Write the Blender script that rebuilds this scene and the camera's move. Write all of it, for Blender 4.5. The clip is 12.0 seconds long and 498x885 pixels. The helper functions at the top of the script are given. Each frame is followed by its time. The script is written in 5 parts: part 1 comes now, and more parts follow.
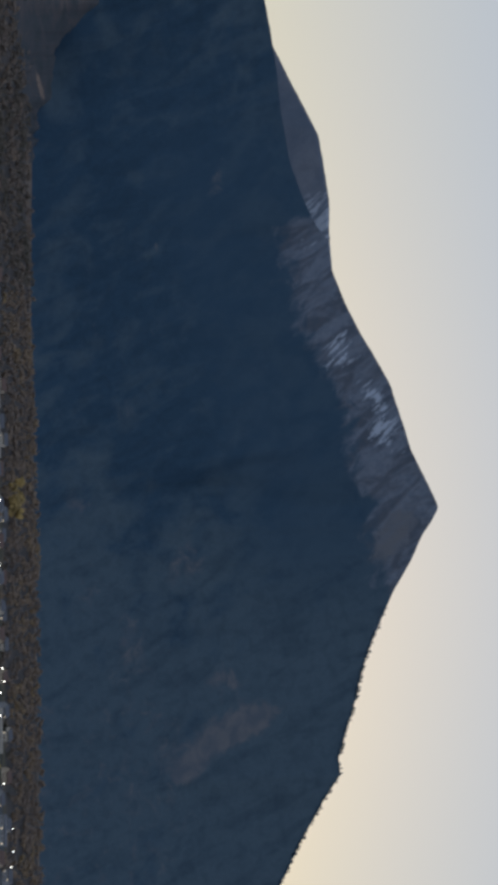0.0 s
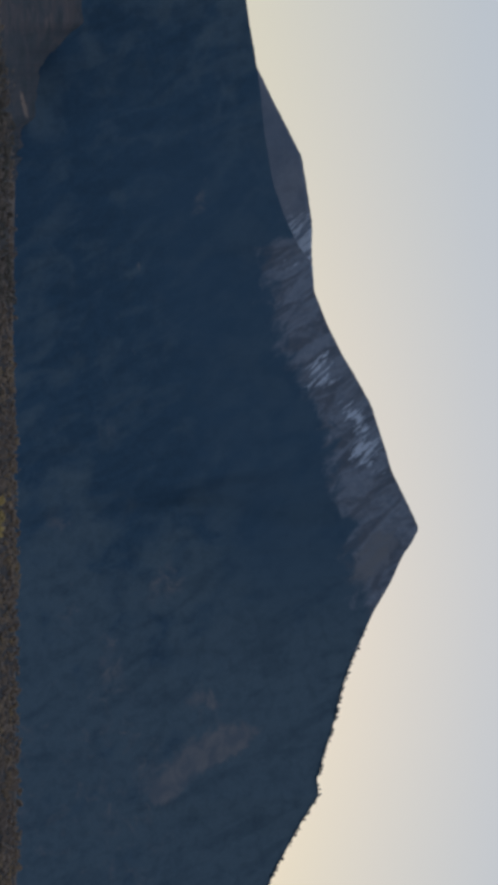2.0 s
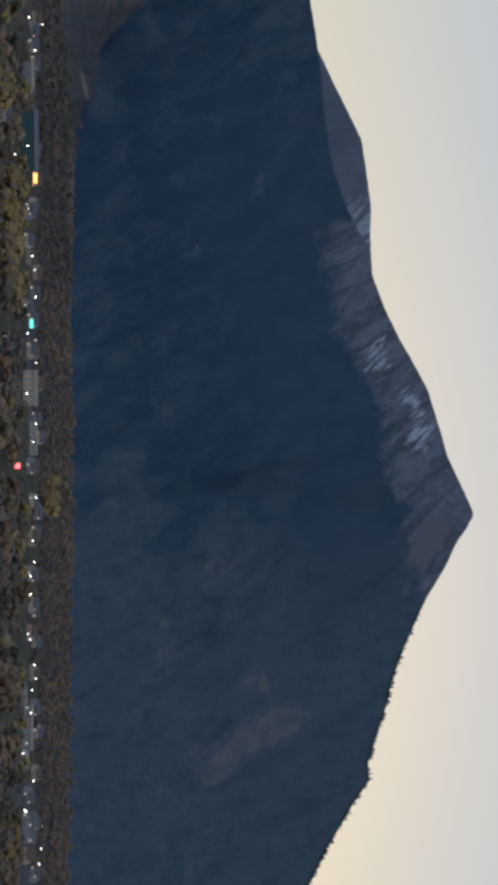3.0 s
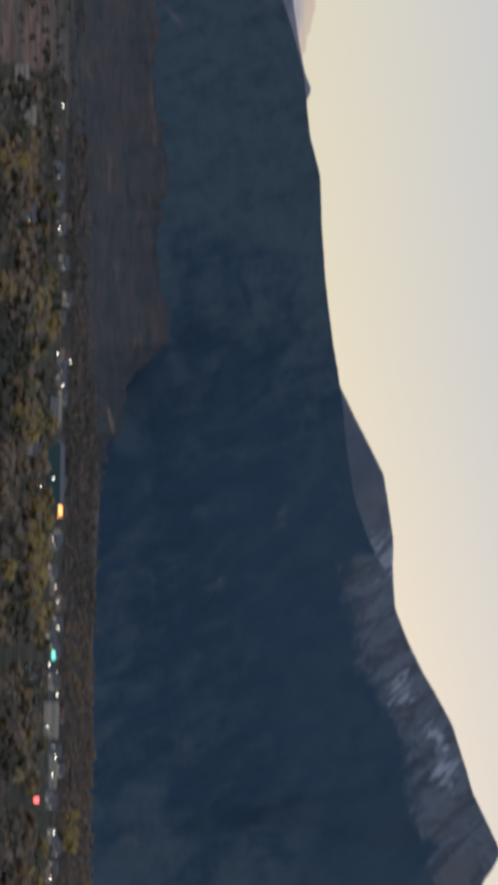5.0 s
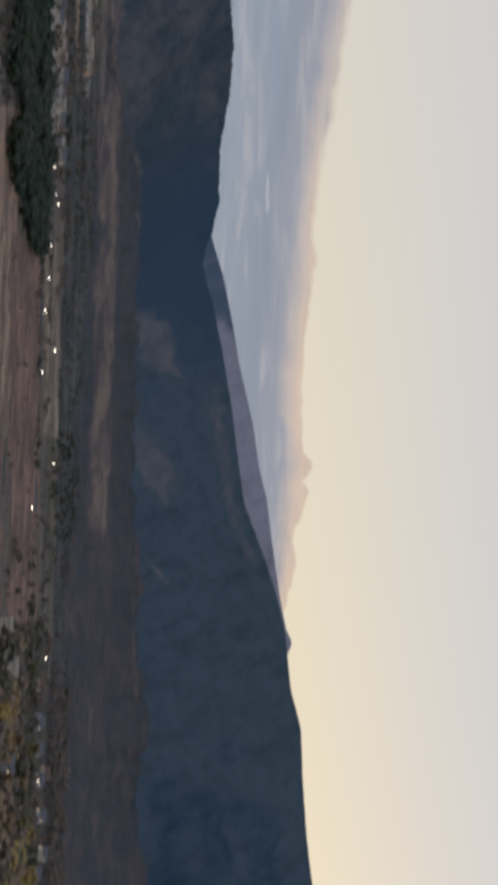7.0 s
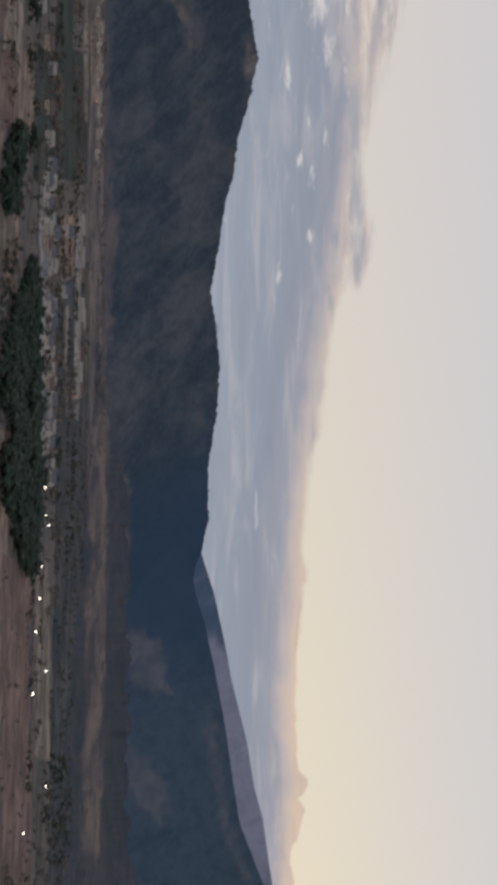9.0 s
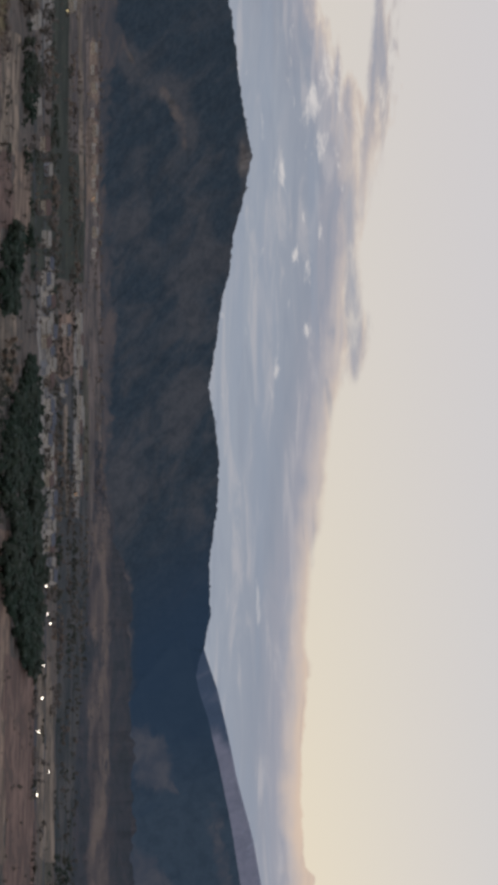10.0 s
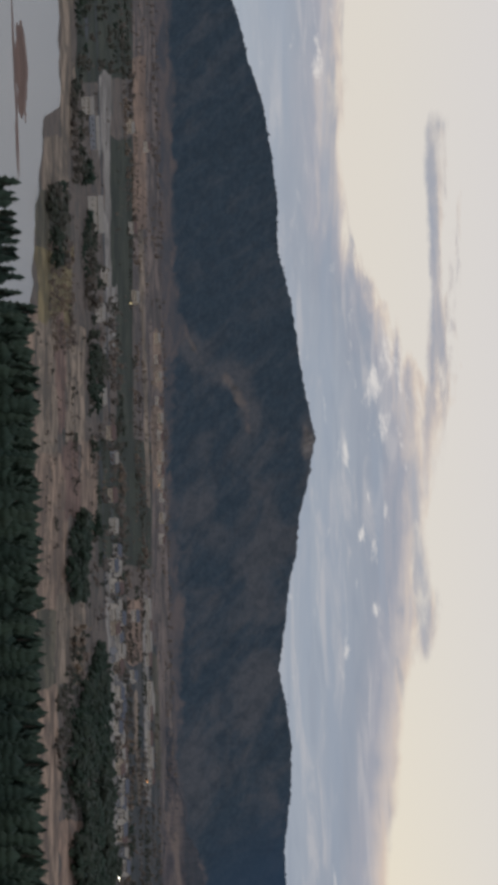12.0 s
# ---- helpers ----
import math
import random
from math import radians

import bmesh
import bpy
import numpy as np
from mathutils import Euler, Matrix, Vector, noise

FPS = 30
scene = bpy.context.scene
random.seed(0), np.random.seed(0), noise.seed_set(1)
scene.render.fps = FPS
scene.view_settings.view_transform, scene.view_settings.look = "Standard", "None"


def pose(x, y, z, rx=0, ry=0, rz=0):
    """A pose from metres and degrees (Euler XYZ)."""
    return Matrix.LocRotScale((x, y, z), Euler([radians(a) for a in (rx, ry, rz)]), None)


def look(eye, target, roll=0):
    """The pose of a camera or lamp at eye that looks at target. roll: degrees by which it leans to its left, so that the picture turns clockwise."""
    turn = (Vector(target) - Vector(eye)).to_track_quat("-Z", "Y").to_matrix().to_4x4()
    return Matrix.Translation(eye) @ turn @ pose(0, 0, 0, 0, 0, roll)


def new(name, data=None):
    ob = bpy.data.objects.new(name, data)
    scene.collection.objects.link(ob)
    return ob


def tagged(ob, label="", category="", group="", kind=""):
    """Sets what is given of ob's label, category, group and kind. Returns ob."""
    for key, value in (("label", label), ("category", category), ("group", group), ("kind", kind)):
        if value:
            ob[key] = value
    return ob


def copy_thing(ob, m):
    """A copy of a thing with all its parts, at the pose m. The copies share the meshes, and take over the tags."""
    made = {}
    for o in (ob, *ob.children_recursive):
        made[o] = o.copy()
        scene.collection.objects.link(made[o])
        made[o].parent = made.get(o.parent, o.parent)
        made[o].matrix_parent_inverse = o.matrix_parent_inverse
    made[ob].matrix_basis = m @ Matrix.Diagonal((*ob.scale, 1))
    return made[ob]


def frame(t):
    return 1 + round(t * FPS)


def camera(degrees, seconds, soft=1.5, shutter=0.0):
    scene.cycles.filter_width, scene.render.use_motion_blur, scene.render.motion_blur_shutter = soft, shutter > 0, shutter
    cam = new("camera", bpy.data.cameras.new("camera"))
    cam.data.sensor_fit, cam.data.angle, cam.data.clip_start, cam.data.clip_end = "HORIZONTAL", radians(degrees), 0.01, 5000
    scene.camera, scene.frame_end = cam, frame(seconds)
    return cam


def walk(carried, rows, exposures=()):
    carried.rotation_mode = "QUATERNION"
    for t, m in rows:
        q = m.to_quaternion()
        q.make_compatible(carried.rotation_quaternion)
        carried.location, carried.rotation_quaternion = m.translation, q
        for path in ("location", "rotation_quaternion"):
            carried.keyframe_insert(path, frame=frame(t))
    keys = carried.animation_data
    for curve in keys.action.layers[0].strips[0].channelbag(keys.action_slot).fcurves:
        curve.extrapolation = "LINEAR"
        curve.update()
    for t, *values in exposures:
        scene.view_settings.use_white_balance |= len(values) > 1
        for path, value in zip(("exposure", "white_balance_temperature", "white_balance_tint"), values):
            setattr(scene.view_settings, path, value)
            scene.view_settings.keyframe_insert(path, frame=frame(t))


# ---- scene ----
import itertools

# A valley at dusk, seen from a lookout on a hill. The camera stands on the hill, held on its side, and pans to the left.
# Bearings: degrees to the right of the y axis. Dips: degrees above (minus: below) eye level.
EYE = 112.0
cam = camera(14.36, 12.0, soft=5.0, shutter=0.02 * FPS)
ROWS = [  # seconds, yaw to the left, pitch, roll
    (0.0, 0.0, 3.781, 88.857),
    (0.5, 0.582, 4.229, 89.09),
    (1.0, 0.988, 4.703, 88.965),
    (1.5, 1.029, 4.268, 89.227),
    (2.0, 0.573, 4.341, 89.346),
    (2.5, 0.004, 3.169, 89.839),
    (2.7, -0.06, 2.85, 90.038),
    (4.3, 3.645, 2.143, 90.173),
    (4.5, 5.532, 2.15, 90.614),
    (5.0, 9.698, 1.994, 90.756),
    (5.5, 13.836, 2.007, 90.692),
    (6.0, 18.539, 1.934, 91.083),
    (6.5, 22.333, 2.164, 91.564),
    (7.0, 25.645, 2.201, 91.745),
    (7.5, 28.689, 2.238, 91.722),
    (7.7, 29.644, 2.193, 91.797),
    (9.3, 35.665, 2.274, 90.546),
    (9.5, 36.179, 2.26, 90.398),
    (10.0, 37.543, 2.249, 89.916),
    (10.5, 38.865, 2.041, 89.469),
    (11.0, 40.807, 1.675, 89.045),
    (11.5, 44.117, 1.111, 88.654),
    (12.0, 45.725, 0.4, 88.466),
]
walk(cam, [(t, pose(0, 0, EYE, 0, 0, yaw) @ pose(0, 0, 0, 90 + pitch, 0, 0) @ pose(0, 0, 0, 0, 0, roll)) for t, yaw, pitch, roll in ROWS],
     exposures=[(0.0, -0.05, 5800, 7), (2.5, -0.03, 5800, 7), (5.0, 0.12, 6250, 9), (6.5, 0.20, 6500, 11), (9.5, 0.19, 6550, 13), (12.0, 0.31, 6600, 11)])

# ---- sky and sun: the sun is down behind the main mountain ----
SUN_BEARING, SUN_HEIGHT = 4.0, 4.0
world = bpy.data.worlds.new("dusk_sky")
scene.world = world
world.use_nodes = True
wn, wl = world.node_tree.nodes, world.node_tree.links
wn.clear()
sky = wn.new("ShaderNodeTexSky")
sky.sky_type, sky.sun_disc = "NISHITA", False
sky.sun_elevation, sky.sun_rotation = radians(SUN_HEIGHT), radians(SUN_BEARING)
sky.air_density, sky.dust_density, sky.ozone_density = 1.0, 1.0, 1.0
coords = wn.new("ShaderNodeTexCoord")
facing = wn.new("ShaderNodeVectorMath")
facing.operation = "DOT_PRODUCT"
facing.inputs[1].default_value = (math.sin(radians(SUN_BEARING)), math.cos(radians(SUN_BEARING)), 0)
height = wn.new("ShaderNodeSeparateXYZ")
towards = wn.new("ShaderNodeMapRange")
towards.interpolation_type = "SMOOTHSTEP"
towards.inputs["From Min"].default_value, towards.inputs["From Max"].default_value = 0.60, 1.0


def sky_ramp(*stops):
    node = wn.new("ShaderNodeValToRGB")
    while len(node.color_ramp.elements) < len(stops):
        node.color_ramp.elements.new(0.5)
    for element, (where, colour) in zip(node.color_ramp.elements, stops):
        element.position, element.color = where, (*colour, 1)
    wl.new(height.outputs["Z"], node.inputs["Fac"])
    return node


def sky_mix(factor, a, b):
    node = wn.new("ShaderNodeMix")
    node.data_type = "RGBA"
    if isinstance(factor, float):
        node.inputs[0].default_value = factor
    else:
        wl.new(factor, node.inputs[0])
    wl.new(a, node.inputs[6])
    wl.new(b, node.inputs[7])
    return node.outputs[2]


# afterglow over the mountain, and the evening sky opposite
glow_side = sky_ramp((0.0, (0.72, 0.655, 0.49)), (0.07, (0.69, 0.645, 0.52)), (0.13, (0.625, 0.602, 0.558)), (0.19, (0.55, 0.565, 0.588)), (0.35, (0.50, 0.55, 0.66)), (1.0, (0.45, 0.53, 0.68)))
far_side = sky_ramp((0.0, (0.63, 0.597, 0.54)), (0.08, (0.618, 0.592, 0.555)), (0.14, (0.59, 0.574, 0.577)), (0.35, (0.50, 0.55, 0.66)), (1.0, (0.45, 0.53, 0.68)))
wl.new(coords.outputs["Generated"], facing.inputs[0])
wl.new(coords.outputs["Generated"], height.inputs[0])
wl.new(facing.outputs["Value"], towards.inputs["Value"])
veil = sky_mix(towards.outputs["Result"], far_side.outputs["Color"], glow_side.outputs["Color"])
clear_sky = wn.new("ShaderNodeVectorMath")
clear_sky.operation = "SCALE"
clear_sky.inputs["Scale"].default_value = 0.08
wl.new(sky.outputs["Color"], clear_sky.inputs[0])
sky_shader = wn.new("ShaderNodeBackground")
sky_shader.inputs["Strength"].default_value = 1.0
world_out = wn.new("ShaderNodeOutputWorld")
wl.new(sky_mix(0.88, clear_sky.outputs[0], veil), sky_shader.inputs["Color"])
wl.new(sky_shader.outputs["Background"], world_out.inputs["Surface"])

sun = new("sun", bpy.data.lights.new("sun", "SUN"))
sun.data.energy, sun.data.angle, sun.data.color = 2.0, radians(0.5), (1.0, 0.82, 0.62)
sun_way = Vector((math.sin(radians(SUN_BEARING)) * math.cos(radians(SUN_HEIGHT)), math.cos(radians(SUN_BEARING)) * math.cos(radians(SUN_HEIGHT)), math.sin(radians(SUN_HEIGHT))))
sun.matrix_world = look(sun_way * 3000, (0, 0, 0))


# ---- small helpers ----
def hashed(ix, iy, seed):
    h = np.sin(ix * 127.1 + iy * 311.7 + seed * 74.7) * 43758.5453
    return h - np.floor(h)


def value_noise(x, y, seed=0):
    ix, iy = np.floor(x), np.floor(y)
    fx, fy = x - ix, y - iy
    fx, fy = fx * fx * (3 - 2 * fx), fy * fy * (3 - 2 * fy)
    a, b = hashed(ix, iy, seed), hashed(ix + 1, iy, seed)
    c, d = hashed(ix, iy + 1, seed), hashed(ix + 1, iy + 1, seed)
    return (a + (b - a) * fx) * (1 - fy) + (c + (d - c) * fx) * fy


def fbm(x, y, octaves=4, seed=0):
    total, gain = 0.0, 0.5
    for k in range(octaves):
        total = total + gain * value_noise(x * 2 ** k, y * 2 ** k, seed + k)
        gain *= 0.5
    return total


def smooth(a, b, v):
    u = np.clip((v - a) / (b - a), 0, 1)
    return u * u * (3 - 2 * u)


FLOOR = -1.0


def spot(bearing, r, z=FLOOR):
    return (r * math.sin(radians(bearing)), r * math.cos(radians(bearing)), z)


def reach(dip):
    """How far off the valley floor lies at that dip below eye level."""
    return (EYE + 1.0) / math.tan(radians(-dip))


def grid_mesh(name, points, closed=False):
    """A sheet through points[row, column]."""
    rows, cols = points.shape[:2]
    mesh = bpy.data.meshes.new(name)
    r, c = np.meshgrid(np.arange(rows - 1), np.arange(cols - 1), indexing="ij")
    a = (r * cols + c).ravel()
    faces = np.stack([a, a + 1, a + cols + 1, a + cols], 1)
    mesh.vertices.add(rows * cols)
    mesh.vertices.foreach_set("co", points.reshape(-1).astype(np.float32))
    mesh.loops.add(faces.size)
    mesh.loops.foreach_set("vertex_index", faces.ravel().astype(np.int32))
    mesh.polygons.add(len(faces))
    mesh.polygons.foreach_set("loop_start", np.arange(0, faces.size, 4, dtype=np.int32))
    mesh.polygons.foreach_set("use_smooth", np.ones(len(faces), dtype=bool))
    mesh.update(calc_edges=True)
    return mesh


def carry(mesh, name, values):
    attribute = mesh.attributes.new(name, "FLOAT", "POINT")
    attribute.data.foreach_set("value", np.asarray(values, dtype=np.float32).ravel())


class Nodes:
    """A node material in the making."""

    def __init__(self, name, rough=0.9, spec=0.2):
        self.material = bpy.data.materials.new(name)
        self.material.use_nodes = True
        self.tree = self.material.node_tree
        self.bsdf = self.tree.nodes["Principled BSDF"]
        self.bsdf.inputs["Roughness"].default_value = rough
        self.bsdf.inputs["Specular IOR Level"].default_value = spec
        self.coord = self.tree.nodes.new("ShaderNodeTexCoord").outputs["Object"]

    def put(self, socket, value):
        if isinstance(value, bpy.types.NodeSocket):
            self.tree.links.new(value, socket)
        elif isinstance(value, (tuple, list)) and len(value) == 3 and len(socket.default_value) == 4:
            socket.default_value = (*value, 1)
        else:
            socket.default_value = value

    def scaled(self, sx, sy, sz, source=None, turn=0.0):
        node = self.tree.nodes.new("ShaderNodeMapping")
        self.put(node.inputs["Vector"], source or self.coord)
        node.inputs["Scale"].default_value = (sx, sy, sz)
        node.inputs["Rotation"].default_value = (0, 0, turn)
        return node.outputs["Vector"]

    def noise(self, scale, detail=4.0, rough=0.55, vector=None, distort=0.0):
        node = self.tree.nodes.new("ShaderNodeTexNoise")
        self.put(node.inputs["Vector"], vector or self.coord)
        node.inputs["Scale"].default_value = scale
        node.inputs["Detail"].default_value = detail
        node.inputs["Roughness"].default_value = rough
        node.inputs["Distortion"].default_value = distort
        return node.outputs["Fac"]

    def lay(self, across, upward, lean=0.0):
        """Coordinates that run along a range and up its slope."""
        node = self.tree.nodes.new("ShaderNodeCombineXYZ")
        self.put(node.inputs["X"], self.calc("MULTIPLY_ADD", self.attribute("level"), lean, self.calc("MULTIPLY", self.attribute("along"), across)))
        self.put(node.inputs["Y"], self.calc("MULTIPLY", self.attribute("level"), upward))
        return node.outputs["Vector"]

    def attribute(self, name):
        node = self.tree.nodes.new("ShaderNodeAttribute")
        node.attribute_name = name
        return node.outputs["Fac"]

    def random(self):
        return self.tree.nodes.new("ShaderNodeObjectInfo").outputs["Random"]

    def island(self):
        return self.tree.nodes.new("ShaderNodeNewGeometry").outputs["Random Per Island"]

    def calc(self, kind, a, b=0.0, c=0.0):
        node = self.tree.nodes.new("ShaderNodeMath")
        node.operation = kind
        for socket, value in zip(node.inputs, (a, b, c)):
            self.put(socket, value)
        return node.outputs["Value"]

    def step(self, low, high, value):
        node = self.tree.nodes.new("ShaderNodeMapRange")
        node.interpolation_type = "SMOOTHSTEP"
        self.put(node.inputs["Value"], value)
        self.put(node.inputs["From Min"], low)
        self.put(node.inputs["From Max"], high)
        return node.outputs["Result"]

    def mix(self, factor, a, b, kind="MIX"):
        node = self.tree.nodes.new("ShaderNodeMix")
        node.data_type, node.blend_type = "RGBA", kind
        self.put(node.inputs[0], factor)
        self.put(node.inputs[6], a)
        self.put(node.inputs[7], b)
        return node.outputs[2]

    def ramp(self, value, *stops):
        node = self.tree.nodes.new("ShaderNodeValToRGB")
        self.put(node.inputs["Fac"], value)
        elements = node.color_ramp.elements
        while len(elements) < len(stops):
            elements.new(0.5)
        for element, (where, colour) in zip(elements, stops):
            element.position, element.color = where, (*colour, 1)
        return node.outputs["Color"]

    def bump(self, height, distance, strength=1.0):
        node = self.tree.nodes.new("ShaderNodeBump")
        node.inputs["Strength"].default_value = strength
        node.inputs["Distance"].default_value = distance
        self.put(node.inputs["Height"], height)
        self.tree.links.new(node.outputs["Normal"], self.bsdf.inputs["Normal"])

    def done(self, colour):
        self.put(self.bsdf.inputs["Base Color"], colour)
        return self.material


# ---- materials of the land ----
def forest_material(name, dark, bare, rock, meadow, share=0.5, contrast=1.0, lean=0.0, crisp=0.0, streaks=0.5):
    """Conifer forest with leafless broadleaf patches; rock and snow where the sheet carries "bare" and "snow"."""
    m = Nodes(name, 1.0, 0.0)
    lay = m.lay(1.0, 1.0)
    broad = m.calc("ADD", m.noise(0.8, 4 + 3 * crisp, 0.55 + 0.1 * crisp, m.lay(1.0, 1.0, lean), 0.5), m.attribute("thin"))
    woods = m.mix(m.step(share - 0.14 + 0.08 * crisp, share + 0.20 - 0.12 * crisp, broad), dark, bare)
    # stands and slides that run down the fall line
    fall = m.calc("MULTIPLY_ADD", m.noise(1.0, 3, 0.5, m.lay(1.5, 0.5, lean + 0.4), 0.8), 0.75, m.calc("MULTIPLY", m.noise(1.0, 5, 0.6, m.lay(3.2, 1.4, lean + 0.4), 0.6), 0.25))
    woods = m.mix(m.calc("MULTIPLY", m.step(0.50, 0.64, fall), 0.70 * streaks), woods, m.mix(0.8, woods, bare))
    woods = m.mix(m.calc("MULTIPLY", m.step(0.50, 0.36, fall), 0.36 * streaks), woods, tuple(c * 0.55 for c in dark))
    clumps = m.noise(7.0, 4, 0.62, m.lay(1.0, 1.0, lean))
    woods = m.mix(m.calc("MULTIPLY", m.step(0.46, 0.60, clumps), 0.5 * crisp), woods, m.mix(0.7, woods, bare))
    woods = m.mix(m.calc("MULTIPLY", m.step(0.50, 0.40, clumps), 0.45 * crisp), woods, m.mix(0.6, woods, (0.016, 0.020, 0.024)))
    woods = m.mix(m.calc("MULTIPLY", m.step(0.42, 0.68, m.noise(2.6, 5, 0.6, lay, 0.5)), 0.4 * contrast), woods, m.mix(0.5, dark, (0.010, 0.014, 0.018)))
    fine = m.noise(14.0, 4, 0.65, lay)
    woods = m.mix(m.calc("MULTIPLY", m.step(0.72, 0.34, fine), 0.45 * contrast), woods, m.mix(0.4, woods, (0.012, 0.016, 0.022)))
    grain = m.noise(38.0, 3, 0.6, lay)
    woods = m.mix(m.calc("MULTIPLY", m.step(0.40, 0.66, grain), 0.30 * contrast), woods, m.mix(0.5, woods, bare))
    heath = m.calc("ADD", m.attribute("heath"), m.calc("MULTIPLY", m.calc("SUBTRACT", m.noise(1.0, 6, 0.62, m.lay(1.6, 1.9, lean), 1.2), 0.5), 1.3))
    tint = m.mix(m.step(0.36, 0.62, m.noise(1.0, 5, 0.58, m.lay(0.9, 3.4) if crisp > 0.3 else m.lay(1.5, 1.8, lean), 0.5)), tuple(c * 1.05 for c in meadow), m.mix(0.32 + 0.5 * crisp, meadow, dark))
    open_heath = m.step(0.30, 0.72, heath)
    # Blue haze is painted over the woods; negative values darken them instead.
    woods = m.mix(m.attribute("haze_tint"), woods, (0.037, 0.063, 0.093))
    woods = m.mix(m.calc("MULTIPLY", m.attribute("haze_tint"), -1.0), woods, (0.015, 0.030, 0.050))
    woods = m.mix(m.calc("MULTIPLY", open_heath, 0.92), woods, tint)
    # rock above the treeline: ribs, gullies and brown scree
    open_ground = m.step(0.36, 0.64, m.calc("ADD", m.attribute("bare"), m.calc("MULTIPLY", m.calc("SUBTRACT", m.noise(1.9, 6, 0.62, m.lay(1.0, 1.0, 0.5), 0.6), 0.5), 0.9)))
    ribs = m.noise(1.0, 5, 0.60, m.lay(1.9, 0.9, 1.0), 0.9)
    stone = m.mix(m.step(0.38, 0.62, ribs), rock, tuple(c * (1 - 0.62 * contrast) for c in rock))
    stone = m.mix(m.calc("MULTIPLY", m.step(0.40, 0.66, m.noise(5.5, 5, 0.62, lay, 0.6)), 0.35 * contrast), stone, dark)
    stone = m.mix(m.calc("MULTIPLY", open_heath, 0.8), stone, m.mix(m.step(0.4, 0.62, ribs), meadow, m.mix(0.5, meadow, rock)))
    colour = m.mix(open_ground, woods, stone)
    drift = m.calc("ADD", m.calc("MULTIPLY", m.noise(1.9, 6, 0.68, m.lay(3.0, 1.1, 2.6), 0.5), 1.7), m.attribute("snow"))
    colour = m.mix(m.calc("MULTIPLY", m.calc("MULTIPLY", m.step(1.32, 1.60, drift), 0.62), m.step(0.02, 0.15, m.attribute("snow"))), colour, (0.43, 0.46, 0.52))
    m.bump(fine, 5.0, 0.4)
    return m.done(colour)


# The blue of distant haze is painted into the mountain's forest colours.
HAZY_FOREST = forest_material("hazy_mountain_forest", (0.033, 0.060, 0.091), (0.068, 0.094, 0.115), (0.134, 0.146, 0.174), (0.116, 0.114, 0.119), 0.60, 0.7, 0.25, 0.15, 0.75)
HILL_FOREST = forest_material("hill_forest", (0.048, 0.068, 0.081), (0.108, 0.106, 0.105), (0.200, 0.170, 0.145), (0.145, 0.113, 0.098), 0.53, 0.9, 0.8, 0.5, 0.65)
# Rock of the far range, its colours paled to lilac to stand for haze.
HAZY_FAR_ROCK = forest_material("hazy_far_rock", (0.085, 0.118, 0.165), (0.285, 0.275, 0.315), (0.30, 0.29, 0.33), (0.4, 0.38, 0.4), 0.47, 0.45, 0.4, 0.0, 0.45)
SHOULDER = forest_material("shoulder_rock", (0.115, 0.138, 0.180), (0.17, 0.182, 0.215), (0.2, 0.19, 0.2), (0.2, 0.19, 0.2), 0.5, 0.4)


def bench_material():
    m = Nodes("bench_grass", 0.95, 0.1)
    grass = m.ramp(m.calc("ADD", m.noise(1.0, 4, 0.52, m.lay(0.6, 3.0), 0.7), m.calc("MULTIPLY", m.attribute("heath"), 0.24)), (0.30, (0.050, 0.044, 0.045)), (0.40, (0.080, 0.067, 0.065)), (0.50, (0.062, 0.053, 0.053)), (0.62, (0.114, 0.087, 0.075)), (0.76, (0.190, 0.135, 0.102)))
    broad = m.calc("ADD", m.noise(1.0, 5, 0.56, m.lay(0.55, 1.9), 0.45), m.calc("MULTIPLY", m.noise(1.0, 5, 0.60, m.lay(1.6, 4.6), 0.4), 0.7))
    broad = m.calc("ADD", broad, m.calc("MULTIPLY", m.noise(1.0, 4, 0.55, m.lay(0.9, 9.0), 0.3), 0.5))
    brush = m.step(1.00, 1.20, m.calc("ADD", broad, m.attribute("thin")))
    brush_colour = m.ramp(m.noise(1.0, 5, 0.62, m.lay(1.3, 4.2), 0.8), (0.36, (0.026, 0.036, 0.040)), (0.5, (0.042, 0.047, 0.053)), (0.64, (0.066, 0.059, 0.058)))
    colour = m.mix(m.calc("MULTIPLY", brush, 0.85), grass, brush_colour)
    fine = m.noise(0.09, 4, 0.65)
    m.bump(fine, 3.0, 0.6)
    return m.done(m.mix(m.calc("MULTIPLY", m.step(0.4, 0.7, fine), 0.35), colour, (0.048, 0.041, 0.040)))


def ground_material():
    m = Nodes("valley_floor", 0.95, 0.1)
    strips = m.calc("ADD", m.calc("MULTIPLY", m.noise(1.0, 5, 0.62, m.lay(0.5, 4.5), 0.3), 0.6), m.calc("MULTIPLY", m.noise(1.0, 4, 0.6, m.lay(0.9, 15.0), 0.3), 0.4))
    colour = m.ramp(strips, (0.36, (0.055, 0.060, 0.048)), (0.45, (0.105, 0.082, 0.064)), (0.52, (0.15, 0.112, 0.086)), (0.58, (0.085, 0.078, 0.064)), (0.66, (0.19, 0.145, 0.11)))
    colour = m.mix(m.calc("MULTIPLY", m.step(0.45, 0.7, m.noise(0.05, 4, 0.65)), 0.6), colour, m.mix(0.5, colour, (0.03, 0.03, 0.03)))
    m.bump(m.noise(0.4, 4), 0.6, 0.8)
    return m.done(colour)


BENCH, GROUND = bench_material(), ground_material()


# ---- the ground: one sheet from the lookout's hill to the horizon ----
def ground_height(r):
    return (EYE - 1.7) * np.exp(-r / 430.0) * (1 - smooth(350, 800, r))


